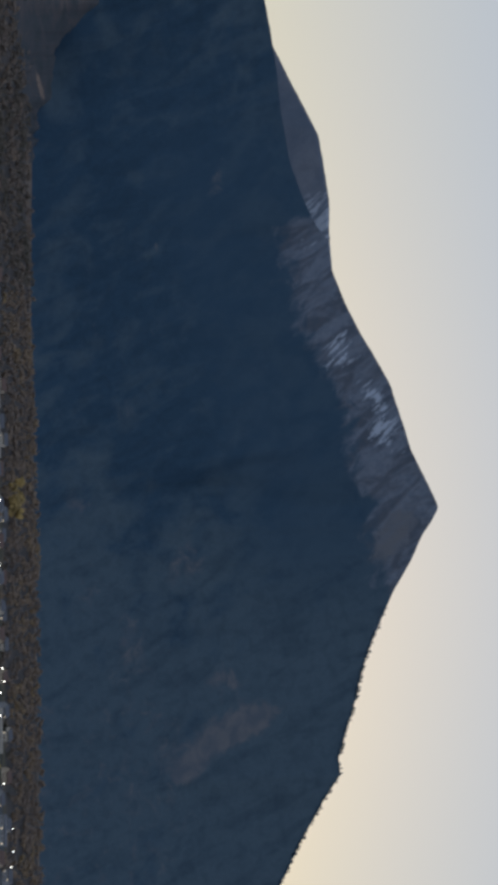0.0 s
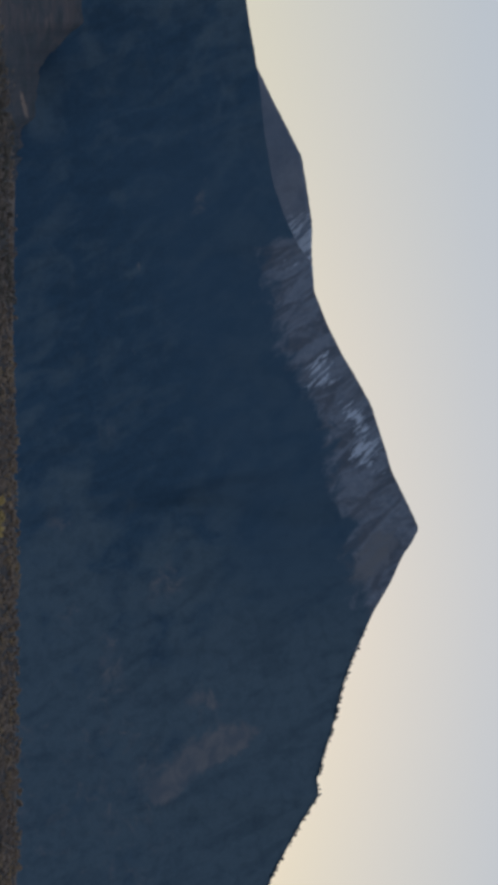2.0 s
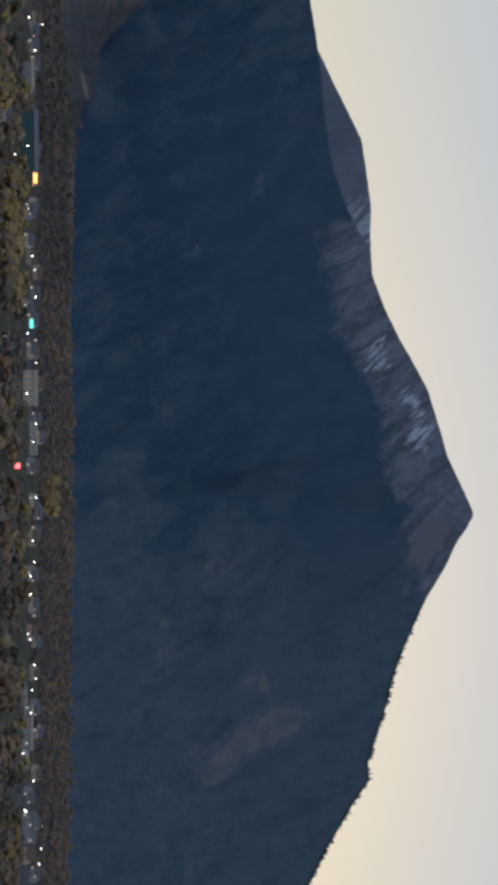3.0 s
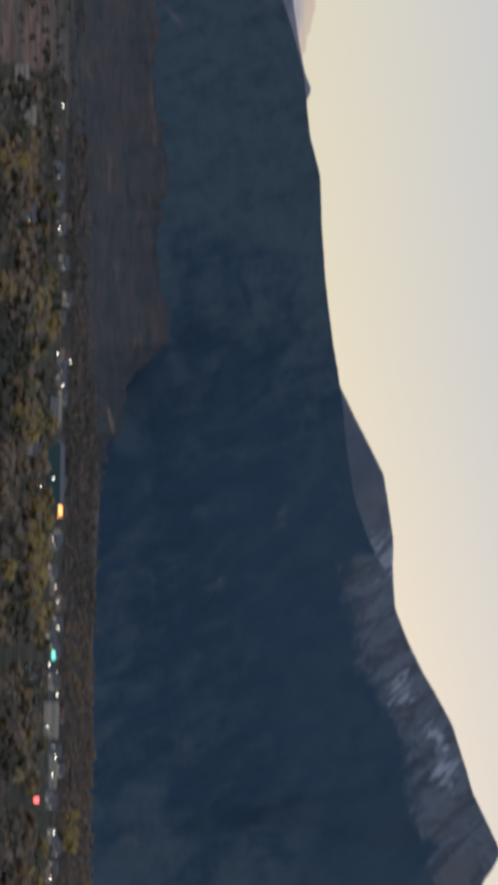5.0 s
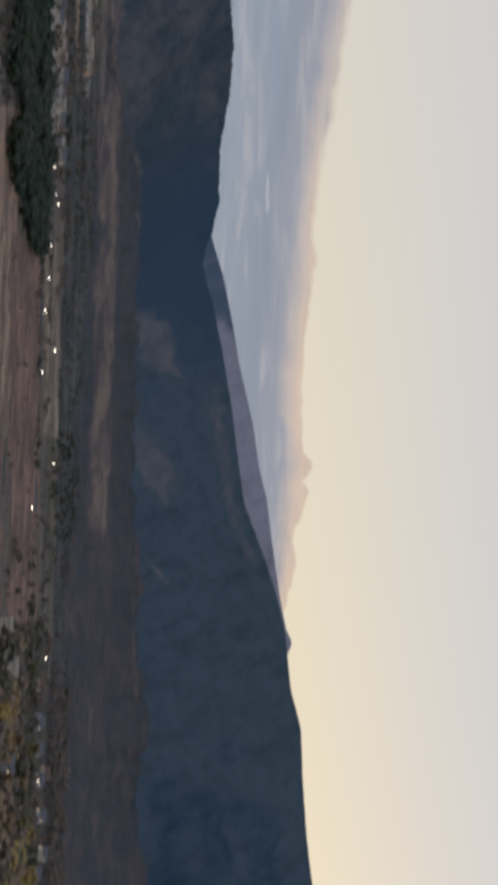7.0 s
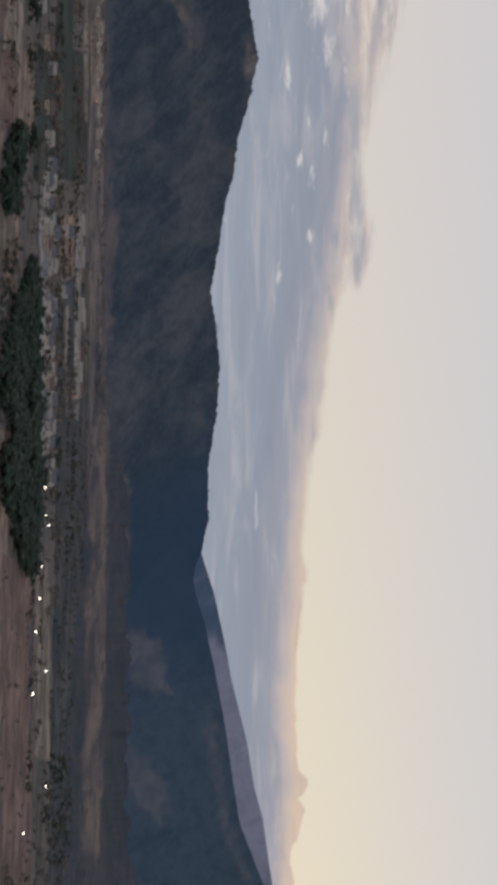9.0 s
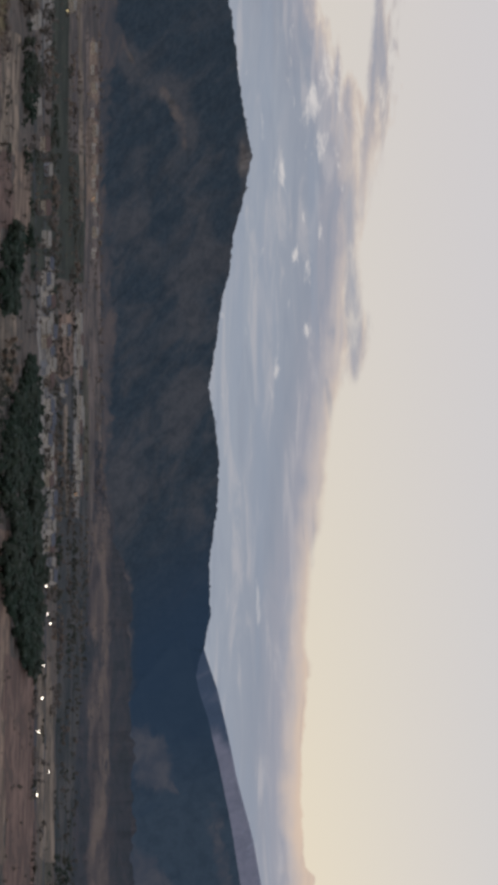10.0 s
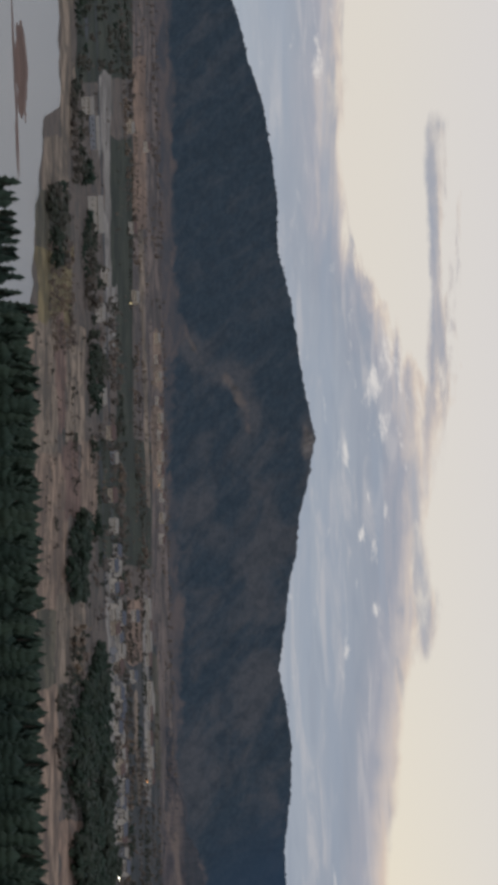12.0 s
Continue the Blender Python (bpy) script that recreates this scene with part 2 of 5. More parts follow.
radii = np.concatenate([np.linspace(0, 900, 46), np.geomspace(930, 9000, 60)])
angles = np.radians(np.concatenate([np.linspace(-180, -75, 22), np.linspace(-70, 25, 160), np.linspace(30, 180, 26)]))
rr, aa = np.meshgrid(radii, angles, indexing="ij")
gx, gy = rr * np.sin(aa), rr * np.cos(aa)
gz = ground_height(rr) + (fbm(gx / 220, gy / 220, 3, 5) - 0.5) * 5 * smooth(20, 200, rr) * (1 - smooth(600, 760, rr))
gz = gz - 1.0 * smooth(720, 800, rr)
ground = tagged(new("ground", grid_mesh("ground", np.stack([gx, gy, gz], -1))), "brown and green valley floor below a grassy hill", "ground", kind="structure")
carry(ground.data, "along", np.degrees(aa))
carry(ground.data, "level", -np.degrees(np.arctan2(EYE + 1, np.maximum(rr, 1))))
ground.data.materials.append(GROUND)


# ---- mountain ranges ----
def mountain_range(name, crest, foot, material, label, seed, shape=1.25, gully=0.10, tufts=0.0, bare=None, snow=None, thin=None, heath=None, canopy=0.0, haze_tint=None, step=0.05, rows=80, category="mountain", uneven=0.0):
    """A range with its crest through (bearing, height in degrees, distance) nodes; its foot lies on the valley floor."""
    crest = sorted(crest)
    b = np.arange(crest[0][0], crest[-1][0] + step, step)
    el, far = (np.interp(b, [c[0] for c in crest], [c[k] for c in crest]) for k in (1, 2))
    kernel = np.hanning(9) / np.hanning(9).sum()
    el = np.convolve(np.pad(el, 4, mode="edge"), kernel, mode="valid")
    far = np.convolve(np.pad(far, 40, mode="edge"), np.hanning(81) / np.hanning(81).sum(), mode="valid")
    top = EYE + far * np.tan(np.radians(el)) + tufts * (value_noise(b * 9, b * 0, seed) + value_noise(b * 21, b * 0, seed + 1) - 0.9)
    top = top + uneven * (fbm(b * 2.3, b * 0, 5, seed + 13) - 0.48)
    near = np.interp(b, [c[0] for c in foot], [c[1] for c in foot])
    s = np.concatenate([np.linspace(0, 1, rows), 1 + np.linspace(0.03, 0.35, 8)])[:, None]
    up = np.minimum(s, 1)
    z = -4 + (top + 4) * up ** shape
    warp = 1.4 * fbm(b[None] * 0.35, s * 2.0, 3, seed + 3)
    spurs = 2.2 * (fbm(b[None] * 0.5 + warp, s * 1.2 + 7, 3, seed + 5) - 0.2) ** 2
    ribs = fbm(b[None] * 1.6 + warp * 2, s * 5, 3, seed + 9)
    z = z - top * gully * (1.5 * spurs + 0.3 * ribs) * (up * (1 - up)) ** 0.6 * 2
    z = z + canopy * (value_noise(b[None] * 16, s * 110, seed + 1) + value_noise(b[None] * 7, s * 50, seed + 2) - 1.0) * (up > 0)
    z = np.where(s > 1, top - (s - 1) * (top * 1.5 + 150), z)
    r = near + (far - near) * s
    pts = np.stack([r * np.sin(np.radians(b)), r * np.cos(np.radians(b)), z], -1)
    mesh = grid_mesh(name, pts)
    height = np.degrees(np.arctan2(z - EYE, r))
    carry(mesh, "bare", bare(b[None] + 0 * s, height, el[None]) if bare else 0 * z)
    carry(mesh, "along", b[None] + 0 * z)
    carry(mesh, "level", height)
    carry(mesh, "thin", thin(b[None] + 0 * s, height, el[None]) if thin else 0 * z)
    carry(mesh, "heath", heath(b[None] + 0 * s, height, el[None]) if heath else 0 * z - 2)
    carry(mesh, "haze_tint", haze_tint(b[None] + 0 * s, height) if haze_tint else 0 * z)
    carry(mesh, "snow", snow(b[None] + 0 * s, height, el[None]) if snow else 0 * z)
    mesh.materials.append(material)
    return tagged(new(name, mesh), label, category, kind="structure")


def alpine(b, h, crest):
    """Open rock above the treeline, widest below the summit and towards the western saddle."""
    width = np.interp(b, [-26.5, -6.7, -6.2, -4.6, -3, -1.4, 0, 1.2, 2.7, 3.8, 4.6, 6.5], [-0.6, -0.4, 1.15, 1.3, 1.55, 1.5, 1.45, 1.95, 1.55, 0.7, 0.05, -0.5])
    return np.clip(0.5 + (h - (crest - width)) * 0.42, 0, 1)


def alpine_snow(b, h, crest):
    return snow_fields(b, h, crest) + 0.10 * smooth(1.6, 0.2, crest - h) * smooth(-6.6, -5.6, b) * smooth(5.0, 4.2, b)


def blobs(places):
    """Open places on a slope: bearing, height, half width, half height, lean, strength."""
    def value(b, h, crest):
        total = 0 * (b + h)
        for b0, h0, wide, high, lean, strength in places:
            u, v = b - b0, h - h0
            total = total + strength * np.exp(-((u - lean * v) / wide) ** 2 - (v / high) ** 2)
        return total
    return value


# thin snow lies in the gullies west of the summit
snow_fields = blobs([(-5.7, 5.6, 0.6, 0.5, 0, 0.34), (-4.3, 5.7, 0.5, 0.4, 0, 0.30), (-2.5, 6.35, 0.9, 0.6, -0.5, 0.60), (-1.3, 7.4, 0.5, 0.55, 0.5, 0.56), (-0.2, 7.6, 0.55, 0.6, -0.4, 0.62), (0.35, 8.2, 0.2, 0.25, 0, 0.4),
                     (1.2, 7.6, 0.2, 0.15, 0, 0.3), (3.3, 7.3, 0.5, 0.5, 0, 0.30)])
clearings = blobs([(8.3, 3.1, 0.45, 0.75, -0.5, 0.30), (9.5, 1.9, 0.5, 0.5, 0, 0.22), (-7.5, 3.0, 0.35, 0.5, -0.9, 0.22), (-5.6, 1.4, 0.2, 0.7, -0.3, 0.16), (-10.3, -1.7, 0.7, 0.3, 0, 0.30), (-3.8, 1.0, 0.15, 0.6, -0.5, 0.16),
                   (3.2, 1.8, 1.0, 0.8, 0, 0.16), (1.2, -0.5, 1.6, 0.8, 0, 0.10), (6.8, 1.2, 1.2, 0.9, 0, 0.14), (4.6, -0.6, 1.8, 0.8, 0, 0.12), (-9.4, 1.6, 0.2, 0.5, 0, 0.12), (-21.4, 0.1, 0.3, 0.3, 0, 0.2), (-24.4, 1.55, 1.4, 0.25, 1.0, 0.30), (-22.6, 1.95, 0.8, 0.3, 1.0, 0.30),
                   (10.5, 3.0, 2.5, 1.6, 0, 0.10), (6.5, 4.8, 1.5, 1.2, 0, 0.10), (-9.6, -1.2, 1.6, 0.6, 0, 0.14)])
hill_clearings = blobs([(-47.5, 0.1, 0.6, 0.45, 0.3, 0.34), (-46.5, 0.45, 0.35, 0.3, 0, 0.22), (-48.5, -1.2, 0.6, 0.4, 0, 0.3), (-45.8, 2.2, 0.8, 0.3, 0, 0.35), (-42.5, 0.9, 1.2, 0.5, 0, 0.12), (-38.0, 0.2, 1.6, 0.5, 0.6, 0.12),
                        (-44.0, -0.9, 2.2, 0.5, 0, 0.10), (-52.5, -0.2, 3.2, 0.9, 0, -0.03), (-36.0, -1.5, 2.5, 0.4, 0, 0.15), (-32.5, -0.3, 2.5, 1.2, 0, -0.25)])


def mountain_thin_and_haze(b, h, crest):
    # Clearings, and paler woods by bearing; the paling with height stands for haze.
    return clearings(b, h, crest) + 0.30 * smooth(-2, 9, b) + 0.42 * smooth(-10, -20, b) - 0.10 * smooth(-26, -31, b) + 0.16 * smooth(1.5, 4.5, h) + 0.12 * smooth(0.5, -2, h) * smooth(-8, -5, b) - 0.04


heaths = blobs([(8.2, 3.3, 0.50, 1.2, -0.4, 1.2), (9.3, 1.8, 0.35, 0.45, -0.5, 0.95), (6.9, 3.0, 0.6, 0.5, 0, 0.52), (3.4, 1.9, 0.8, 0.7, 0, 0.56), (1.7, -1.2, 0.5, 0.6, 0, 0.48), (5.8, 0.2, 0.9, 0.4, 0, 0.42), (-1.0, 0.2, 0.5, 0.5, 0, 0.40), (4.2, -0.9, 0.8, 0.4, 0, 0.40), (2.8, 7.9, 0.75, 0.7, -0.8, 1.0),
                (-7.6, 3.0, 0.7, 0.35, -0.9, 0.48), (-7.3, 0.8, 0.32, 0.06, 0, 0.55), (-5.65, 1.2, 0.22, 0.07, 0, 0.6), (-3.2, 1.05, 0.35, 0.06, 1.5, 0.55), (-1.9, 1.6, 0.25, 0.06, 1.5, 0.5), (-6.3, 0.2, 0.5, 0.10, 0, 0.36), (-3.4, -0.6, 0.4, 0.12, 0, 0.36),
                (-28.5, -0.62, 0.95, 0.62, 0.7, 1.1), (-27.6, 0.05, 0.12, 0.35, 0.9, 0.6), (-24.9, -0.55, 0.85, 0.70, 0.9, 1.1), (-21.8, -0.3, 0.22, 0.5, 0.9, 0.75)])


def mountain_heath(b, h, crest):
    """Leafless and grassy patches: on the lowest slope above the bench, and a few clearings."""
    edge = np.interp(b, [-33, -29.5, -24, -22.5, -19, -16.5, -14.5, -12.8, -11.8, -8, -3, 14], [-1.3, -1.25, -1.15, -0.8, -0.55, -0.4, -0.7, -0.35, -1.0, -2.1, -2.4, -2.4])
    scarp = 0.62 * np.exp(-((crest - h - 0.42) / 0.30) ** 2) * smooth(-28.2, -26.4, b) * smooth(-21.0, -22.6, b)
    return heaths(b, h, crest) + scarp + 0.30 * smooth(2, 9, b) * smooth(3.8, 1.0, h) + (0.10 + 0.30 * smooth(-22.5, -23.5, b)) * smooth(edge + 0.45, edge - 0.35, h)


def hill_thin(b, h, crest):
    return hill_clearings(b, h, crest) + 0.12 * smooth(-48, -43, b) - 0.1


def hill_heath(b, h, crest):
    edge = np.interp(b, [-60, -52, -49, -47.5, -45, -42, -40.6, -39, -37.5, -36, -34.4, -33.2, -30], [-1.45, -1.5, -1.5, -1.7, -1.75, -1.6, -1.55, -1.72, -1.65, -1.8, -1.5, -1.1, -1.15]) + 0.35 * (fbm(b * 1.6, 0 * h, 3, 66) - 0.47)
    return 0.9 * hill_scars(b, h, crest) - 0.1 + 1.0 * smooth(edge + 0.45, edge - 0.5, h)


hill_scars = blobs([(-54.7, -1.72, 0.9, 0.14, 0, 0.7), (-48.5, -1.1, 0.22, 0.45, 2.0, 0.55), (-48.6, -1.35, 0.6, 0.25, 0.3, 0.4), (-47.6, -0.2, 0.3, 0.25, 0.5, 0.75), (-47.0, 0.15, 0.4, 0.28, 0.8, 0.8), (-46.2, 0.4, 0.5, 0.13, 0, 0.75), (-45.8, 2.1, 0.8, 0.25, 0, 0.6),
                    (-42.3, 0.9, 0.5, 0.3, 0.8, 0.3), (-44.6, -0.6, 0.8, 0.3, 0.6, 0.3), (-39.0, 0.1, 0.3, 0.5, 0.9, 0.35), (-41.0, -0.9, 1.0, 0.25, 0, 0.3)])


main_crest = [(17.5, 2.2, 4250), (15.0, 3.1, 4250), (12.53, 4.4, 4300), (11.44, 4.98, 4320), (10.34, 5.65, 4350), (9.63, 6.15, 4380), (9.15, 6.11, 4390), (8.27, 6.41, 4400),
              (7.47, 6.67, 4420), (6.74, 6.85, 4430), (5.85, 7.18, 4450), (5.03, 7.56, 4470), (4.38, 7.87, 4480), (3.56, 8.37, 4500), (2.83, 8.71, 4500), (2.34, 9.04, 4500), (2.0, 9.22, 4500),
              (1.59, 9.05, 4500), (0.32, 8.46, 4500), (-0.14, 8.34, 4490), (-1.62, 7.89, 4470), (-2.53, 7.4, 4450), (-3.1, 7.07, 4430), (-3.92, 6.66, 4400), (-4.98, 6.25, 4370)]
ridge_crest = [(-5.8, 6.16, 4340), (-6.28, 5.8, 4330), (-7.09, 5.42, 4310), (-8.14, 5.06, 4290), (-9.5, 4.83, 4260), (-10.77, 4.7, 4230), (-11.75, 4.55, 4200), (-12.58, 4.39, 4180),
               (-14.37, 4.14, 4150), (-16.0, 4.0, 4120), (-17.45, 3.92, 4100), (-18.57, 3.6, 4080), (-20.2, 3.4, 4060), (-21.25, 3.12, 4050), (-22.13, 2.82, 4040),
               (-22.94, 2.49, 4030), (-23.9, 2.11, 4020), (-24.88, 1.94, 4000), (-26.35, 1.72, 3985), (-27.0, 1.6, 3980), (-28.3, 1.34, 3970), (-29.6, 1.04, 3955), (-30.3, 0.8, 3950), (-31.0, 0.66, 3945), (-31.8, 0.45, 3940), (-33.5, -0.4, 3930)]
# Haze painted as a blue tint: on the upper slopes and the western end.
mountain = mountain_range("mountain", main_crest + ridge_crest, [(-34, 3450), (-13, 3420), (-11.5, 3200), (-10.2, 2960), (-8.5, 2800), (-6.5, 2700), (-4, 2620), (18, 2600)], HAZY_FOREST,
               "steep dark forested mountain with a pointed summit and thin snow", 3, 1.2, 0.045, 0.8, alpine, alpine_snow, mountain_thin_and_haze, mountain_heath, haze_tint=lambda b, h: 0.65 * smooth(1.6, 4.2, h - 0.25 * b) * smooth(-12, -7, b) * smooth(6, 2.5, b) + 0.8 * smooth(-26.5, -30.0, b) - 0.12 * smooth(-15, -11, b) * smooth(-1, -6, b) * smooth(3.0, 0.5, h), rows=130)
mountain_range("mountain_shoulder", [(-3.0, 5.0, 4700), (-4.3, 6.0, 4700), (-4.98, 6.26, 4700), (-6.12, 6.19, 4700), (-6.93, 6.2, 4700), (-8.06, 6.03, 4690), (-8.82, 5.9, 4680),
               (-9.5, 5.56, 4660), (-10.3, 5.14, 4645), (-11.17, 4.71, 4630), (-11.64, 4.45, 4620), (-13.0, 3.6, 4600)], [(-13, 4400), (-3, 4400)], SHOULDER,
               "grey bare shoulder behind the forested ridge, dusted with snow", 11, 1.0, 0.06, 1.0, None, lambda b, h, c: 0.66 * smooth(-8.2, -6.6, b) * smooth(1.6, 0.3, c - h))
# The haze is only in the colour, which turns to darker blue westward.
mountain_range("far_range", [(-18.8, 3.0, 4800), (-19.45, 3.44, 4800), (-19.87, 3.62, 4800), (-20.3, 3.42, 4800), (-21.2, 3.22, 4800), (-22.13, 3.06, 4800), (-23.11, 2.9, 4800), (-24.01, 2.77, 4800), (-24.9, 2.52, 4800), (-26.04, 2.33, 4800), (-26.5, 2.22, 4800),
               (-27.02, 2.08, 4800), (-27.99, 1.83, 4800), (-28.49, 1.74, 4800), (-29.29, 1.57, 4790), (-30.42, 1.31, 4790), (-31.22, 1.04, 4780), (-33.0, 0.5, 4780)], [(-33, 4350), (-18, 4350)], HAZY_FAR_ROCK,
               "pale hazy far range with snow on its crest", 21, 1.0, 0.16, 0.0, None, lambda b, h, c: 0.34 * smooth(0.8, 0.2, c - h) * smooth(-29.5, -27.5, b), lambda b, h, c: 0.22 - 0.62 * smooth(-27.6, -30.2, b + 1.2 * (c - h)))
# Its eastern end is tinted with the same painted haze blue as the mountain.
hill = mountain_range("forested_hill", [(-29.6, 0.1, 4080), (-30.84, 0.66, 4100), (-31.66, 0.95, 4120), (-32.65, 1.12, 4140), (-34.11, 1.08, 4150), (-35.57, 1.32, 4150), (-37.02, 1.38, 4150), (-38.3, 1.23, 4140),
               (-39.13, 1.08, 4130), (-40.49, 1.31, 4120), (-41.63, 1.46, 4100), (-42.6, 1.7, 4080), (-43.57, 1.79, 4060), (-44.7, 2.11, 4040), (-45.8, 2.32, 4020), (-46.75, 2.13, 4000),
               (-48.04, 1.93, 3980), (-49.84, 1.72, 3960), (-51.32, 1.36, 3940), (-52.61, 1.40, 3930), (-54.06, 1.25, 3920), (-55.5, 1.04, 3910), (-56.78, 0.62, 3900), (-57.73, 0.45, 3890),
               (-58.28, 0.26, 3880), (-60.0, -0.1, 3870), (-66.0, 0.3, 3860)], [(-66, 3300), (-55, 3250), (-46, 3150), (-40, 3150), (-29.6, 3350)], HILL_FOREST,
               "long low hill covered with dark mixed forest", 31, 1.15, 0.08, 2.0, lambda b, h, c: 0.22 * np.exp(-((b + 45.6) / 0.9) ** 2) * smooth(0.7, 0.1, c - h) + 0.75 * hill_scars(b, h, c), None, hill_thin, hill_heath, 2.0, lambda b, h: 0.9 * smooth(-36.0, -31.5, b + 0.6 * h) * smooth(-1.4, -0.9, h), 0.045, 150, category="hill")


def bench_brush(b, h, crest):
    """Brush on the bench: a brown strip stays open in the west, between two dark wooded strips."""
    west = smooth(-22.7, -23.3, b + 0.5 * (fbm(h * 5, 0 * b, 2, 59) - 0.47)) * smooth(-36.0, -33.5, b)
    wander = 0.16 * (fbm(b * 0.8, 0 * h, 3, 58) - 0.47)
    strip = np.exp(-((h + 2.07 - wander) / 0.36) ** 4)
    return 0.09 + west * (0.11 - 0.36 * strip + 0.55 * np.exp(-((h + 1.45 - wander) / 0.22) ** 2)) - 0.09 * (1 - west) + 0.06 * smooth(0.2, 0.0, crest - h) + 0.42 * smooth(-12.6, -11.6, b) * np.maximum(smooth(-2.7, -2.2, h), smooth(-12.5, -10.5, b)) - 0.6 * np.exp(-((b + 10.3) / 0.8) ** 2 - ((h + 2.02 - 0.22 * (b + 10.3)) / 0.10) ** 2)


def bench_brown(b, h, crest):
    west = smooth(-22.7, -23.3, b)
    return 0.65 * west * np.exp(-((h + 2.07) / 0.36) ** 4) - 0.35 * (1 - west) + 1.6 * np.exp(-((b + 10.3) / 0.8) ** 2 - ((h + 2.02 - 0.22 * (b + 10.3)) / 0.10) ** 2)


foothill = mountain_range("foothill", [(-6.5, -2.75, 2750), (-8.5, -2.3, 2840), (-10.0, -1.85, 2960), (-11.3, -1.55, 3130), (-12.0, -0.90, 3280), (-12.6, -0.36, 3380), (-13.4, -0.40, 3400), (-14.2, -0.66, 3400), (-15.3, -0.76, 3400), (-16.6, -0.60, 3400), (-17.6, -0.45, 3390), (-18.6, -0.60, 3380), (-19.6, -0.92, 3360), (-20.7, -0.82, 3350), (-22.0, -0.82, 3350), (-22.9, -0.95, 3350), (-24.0, -1.15, 3370),
               (-26.0, -1.12, 3390), (-28.0, -1.12, 3390), (-30.2, -1.15, 3370), (-33.19, -1.2, 3280), (-34.4, -1.58, 3200), (-36.0, -1.9, 3080), (-37.0, -2.0, 3000), (-38.5, -2.3, 2960)], [(-38.5, 2900), (-36, 2850), (-28, 2250), (-16, 2150), (-12, 2250), (-9, 2450), (-6.5, 2600)], BENCH,
               "low brown grassy foothill with brush", 41, 0.9, 0.10, 1.2, None, None, bench_brush, bench_brown, rows=90, category="hill", uneven=24.0)


# ---- the cloud bank: a far backdrop behind the ranges ----
def cloud_material(name):
    m = Nodes(name)
    tree = m.tree
    below = m.attribute("below_top")
    puff = m.calc("ADD", m.calc("MULTIPLY", m.noise(0.0055, 5, 0.55, m.scaled(1, 1, 1.6), 0.3), 0.40), m.calc("MULTIPLY", m.noise(0.014, 3, 0.5, m.scaled(1, 1, 1.2), 0.2), 0.85))
    wisp = m.noise(0.0052, 7, 0.60, m.scaled(1, 1, 5.5), 0.5)
    streak = m.noise(0.0034, 6, 0.60, m.scaled(1, 1, 8.5), 0.7)
    band = m.noise(0.0012, 5, 0.55, m.scaled(1, 1, 13), 0.4)
    depth = m.calc("MULTIPLY_ADD", m.calc("SUBTRACT", puff, 0.62), m.attribute("puffy"), below)
    depth = m.calc("MULTIPLY_ADD", m.calc("SUBTRACT", wisp, 0.5), m.attribute("ragged"), depth)
    inner = m.calc("ADD", m.attribute("below_mean"), m.calc("SUBTRACT", depth, below))
    colour = m.ramp(m.calc("MULTIPLY", inner, 0.3), (0.0, (0.54, 0.455, 0.385)), (0.09, (0.43, 0.395, 0.385)), (0.22, (0.285, 0.295, 0.340)), (0.42, (0.238, 0.268, 0.322)), (0.85, (0.272, 0.308, 0.362)))
    colour = m.mix(m.calc("MULTIPLY", m.step(0.48, 0.68, streak), 0.55), colour, (0.40, 0.395, 0.415))
    colour = m.mix(m.calc("MULTIPLY", m.step(0.47, 0.33, streak), 0.45), colour, (0.215, 0.250, 0.310))
    colour = m.mix(m.calc("MULTIPLY", m.step(0.47, 0.62, band), 0.50), colour, (0.235, 0.278, 0.345))
    colour = m.mix(m.attribute("pale"), colour, (0.46, 0.50, 0.545))
    rim = m.calc("MULTIPLY", m.step(0.75, 0.0, inner), m.attribute("warm"))
    colour = m.mix(m.calc("MULTIPLY", rim, 0.6), colour, (0.62, 0.475, 0.355))
    gaps = m.step(0.48, 0.70, m.calc("ADD", m.noise(0.0105, 6, 0.66, m.scaled(1, 1, 3.2), 0.6), m.attribute("rent")))
    colour = m.mix(m.calc("MULTIPLY", gaps, m.attribute("shine")), colour, (0.62, 0.60, 0.58))
    broken = m.calc("ADD", m.noise(0.0075, 7, 0.64, m.scaled(1, 1, 3.2), 0.25), m.attribute("body"))
    soft_edge = m.attribute("fuzz")
    thick = m.calc("MULTIPLY", m.step(m.calc("MULTIPLY", soft_edge, -0.6), soft_edge, depth), m.step(0.30, 0.82, broken))
    glow = tree.nodes.new("ShaderNodeEmission")
    clear = tree.nodes.new("ShaderNodeBsdfTransparent")
    blend = tree.nodes.new("ShaderNodeMixShader")
    m.put(glow.inputs["Color"], colour)
    m.put(blend.inputs["Fac"], thick)
    tree.links.new(clear.outputs["BSDF"], blend.inputs[1])
    tree.links.new(glow.outputs["Emission"], blend.inputs[2])
    tree.links.new(blend.outputs["Shader"], tree.nodes["Material Output"].inputs["Surface"])
    return m.material


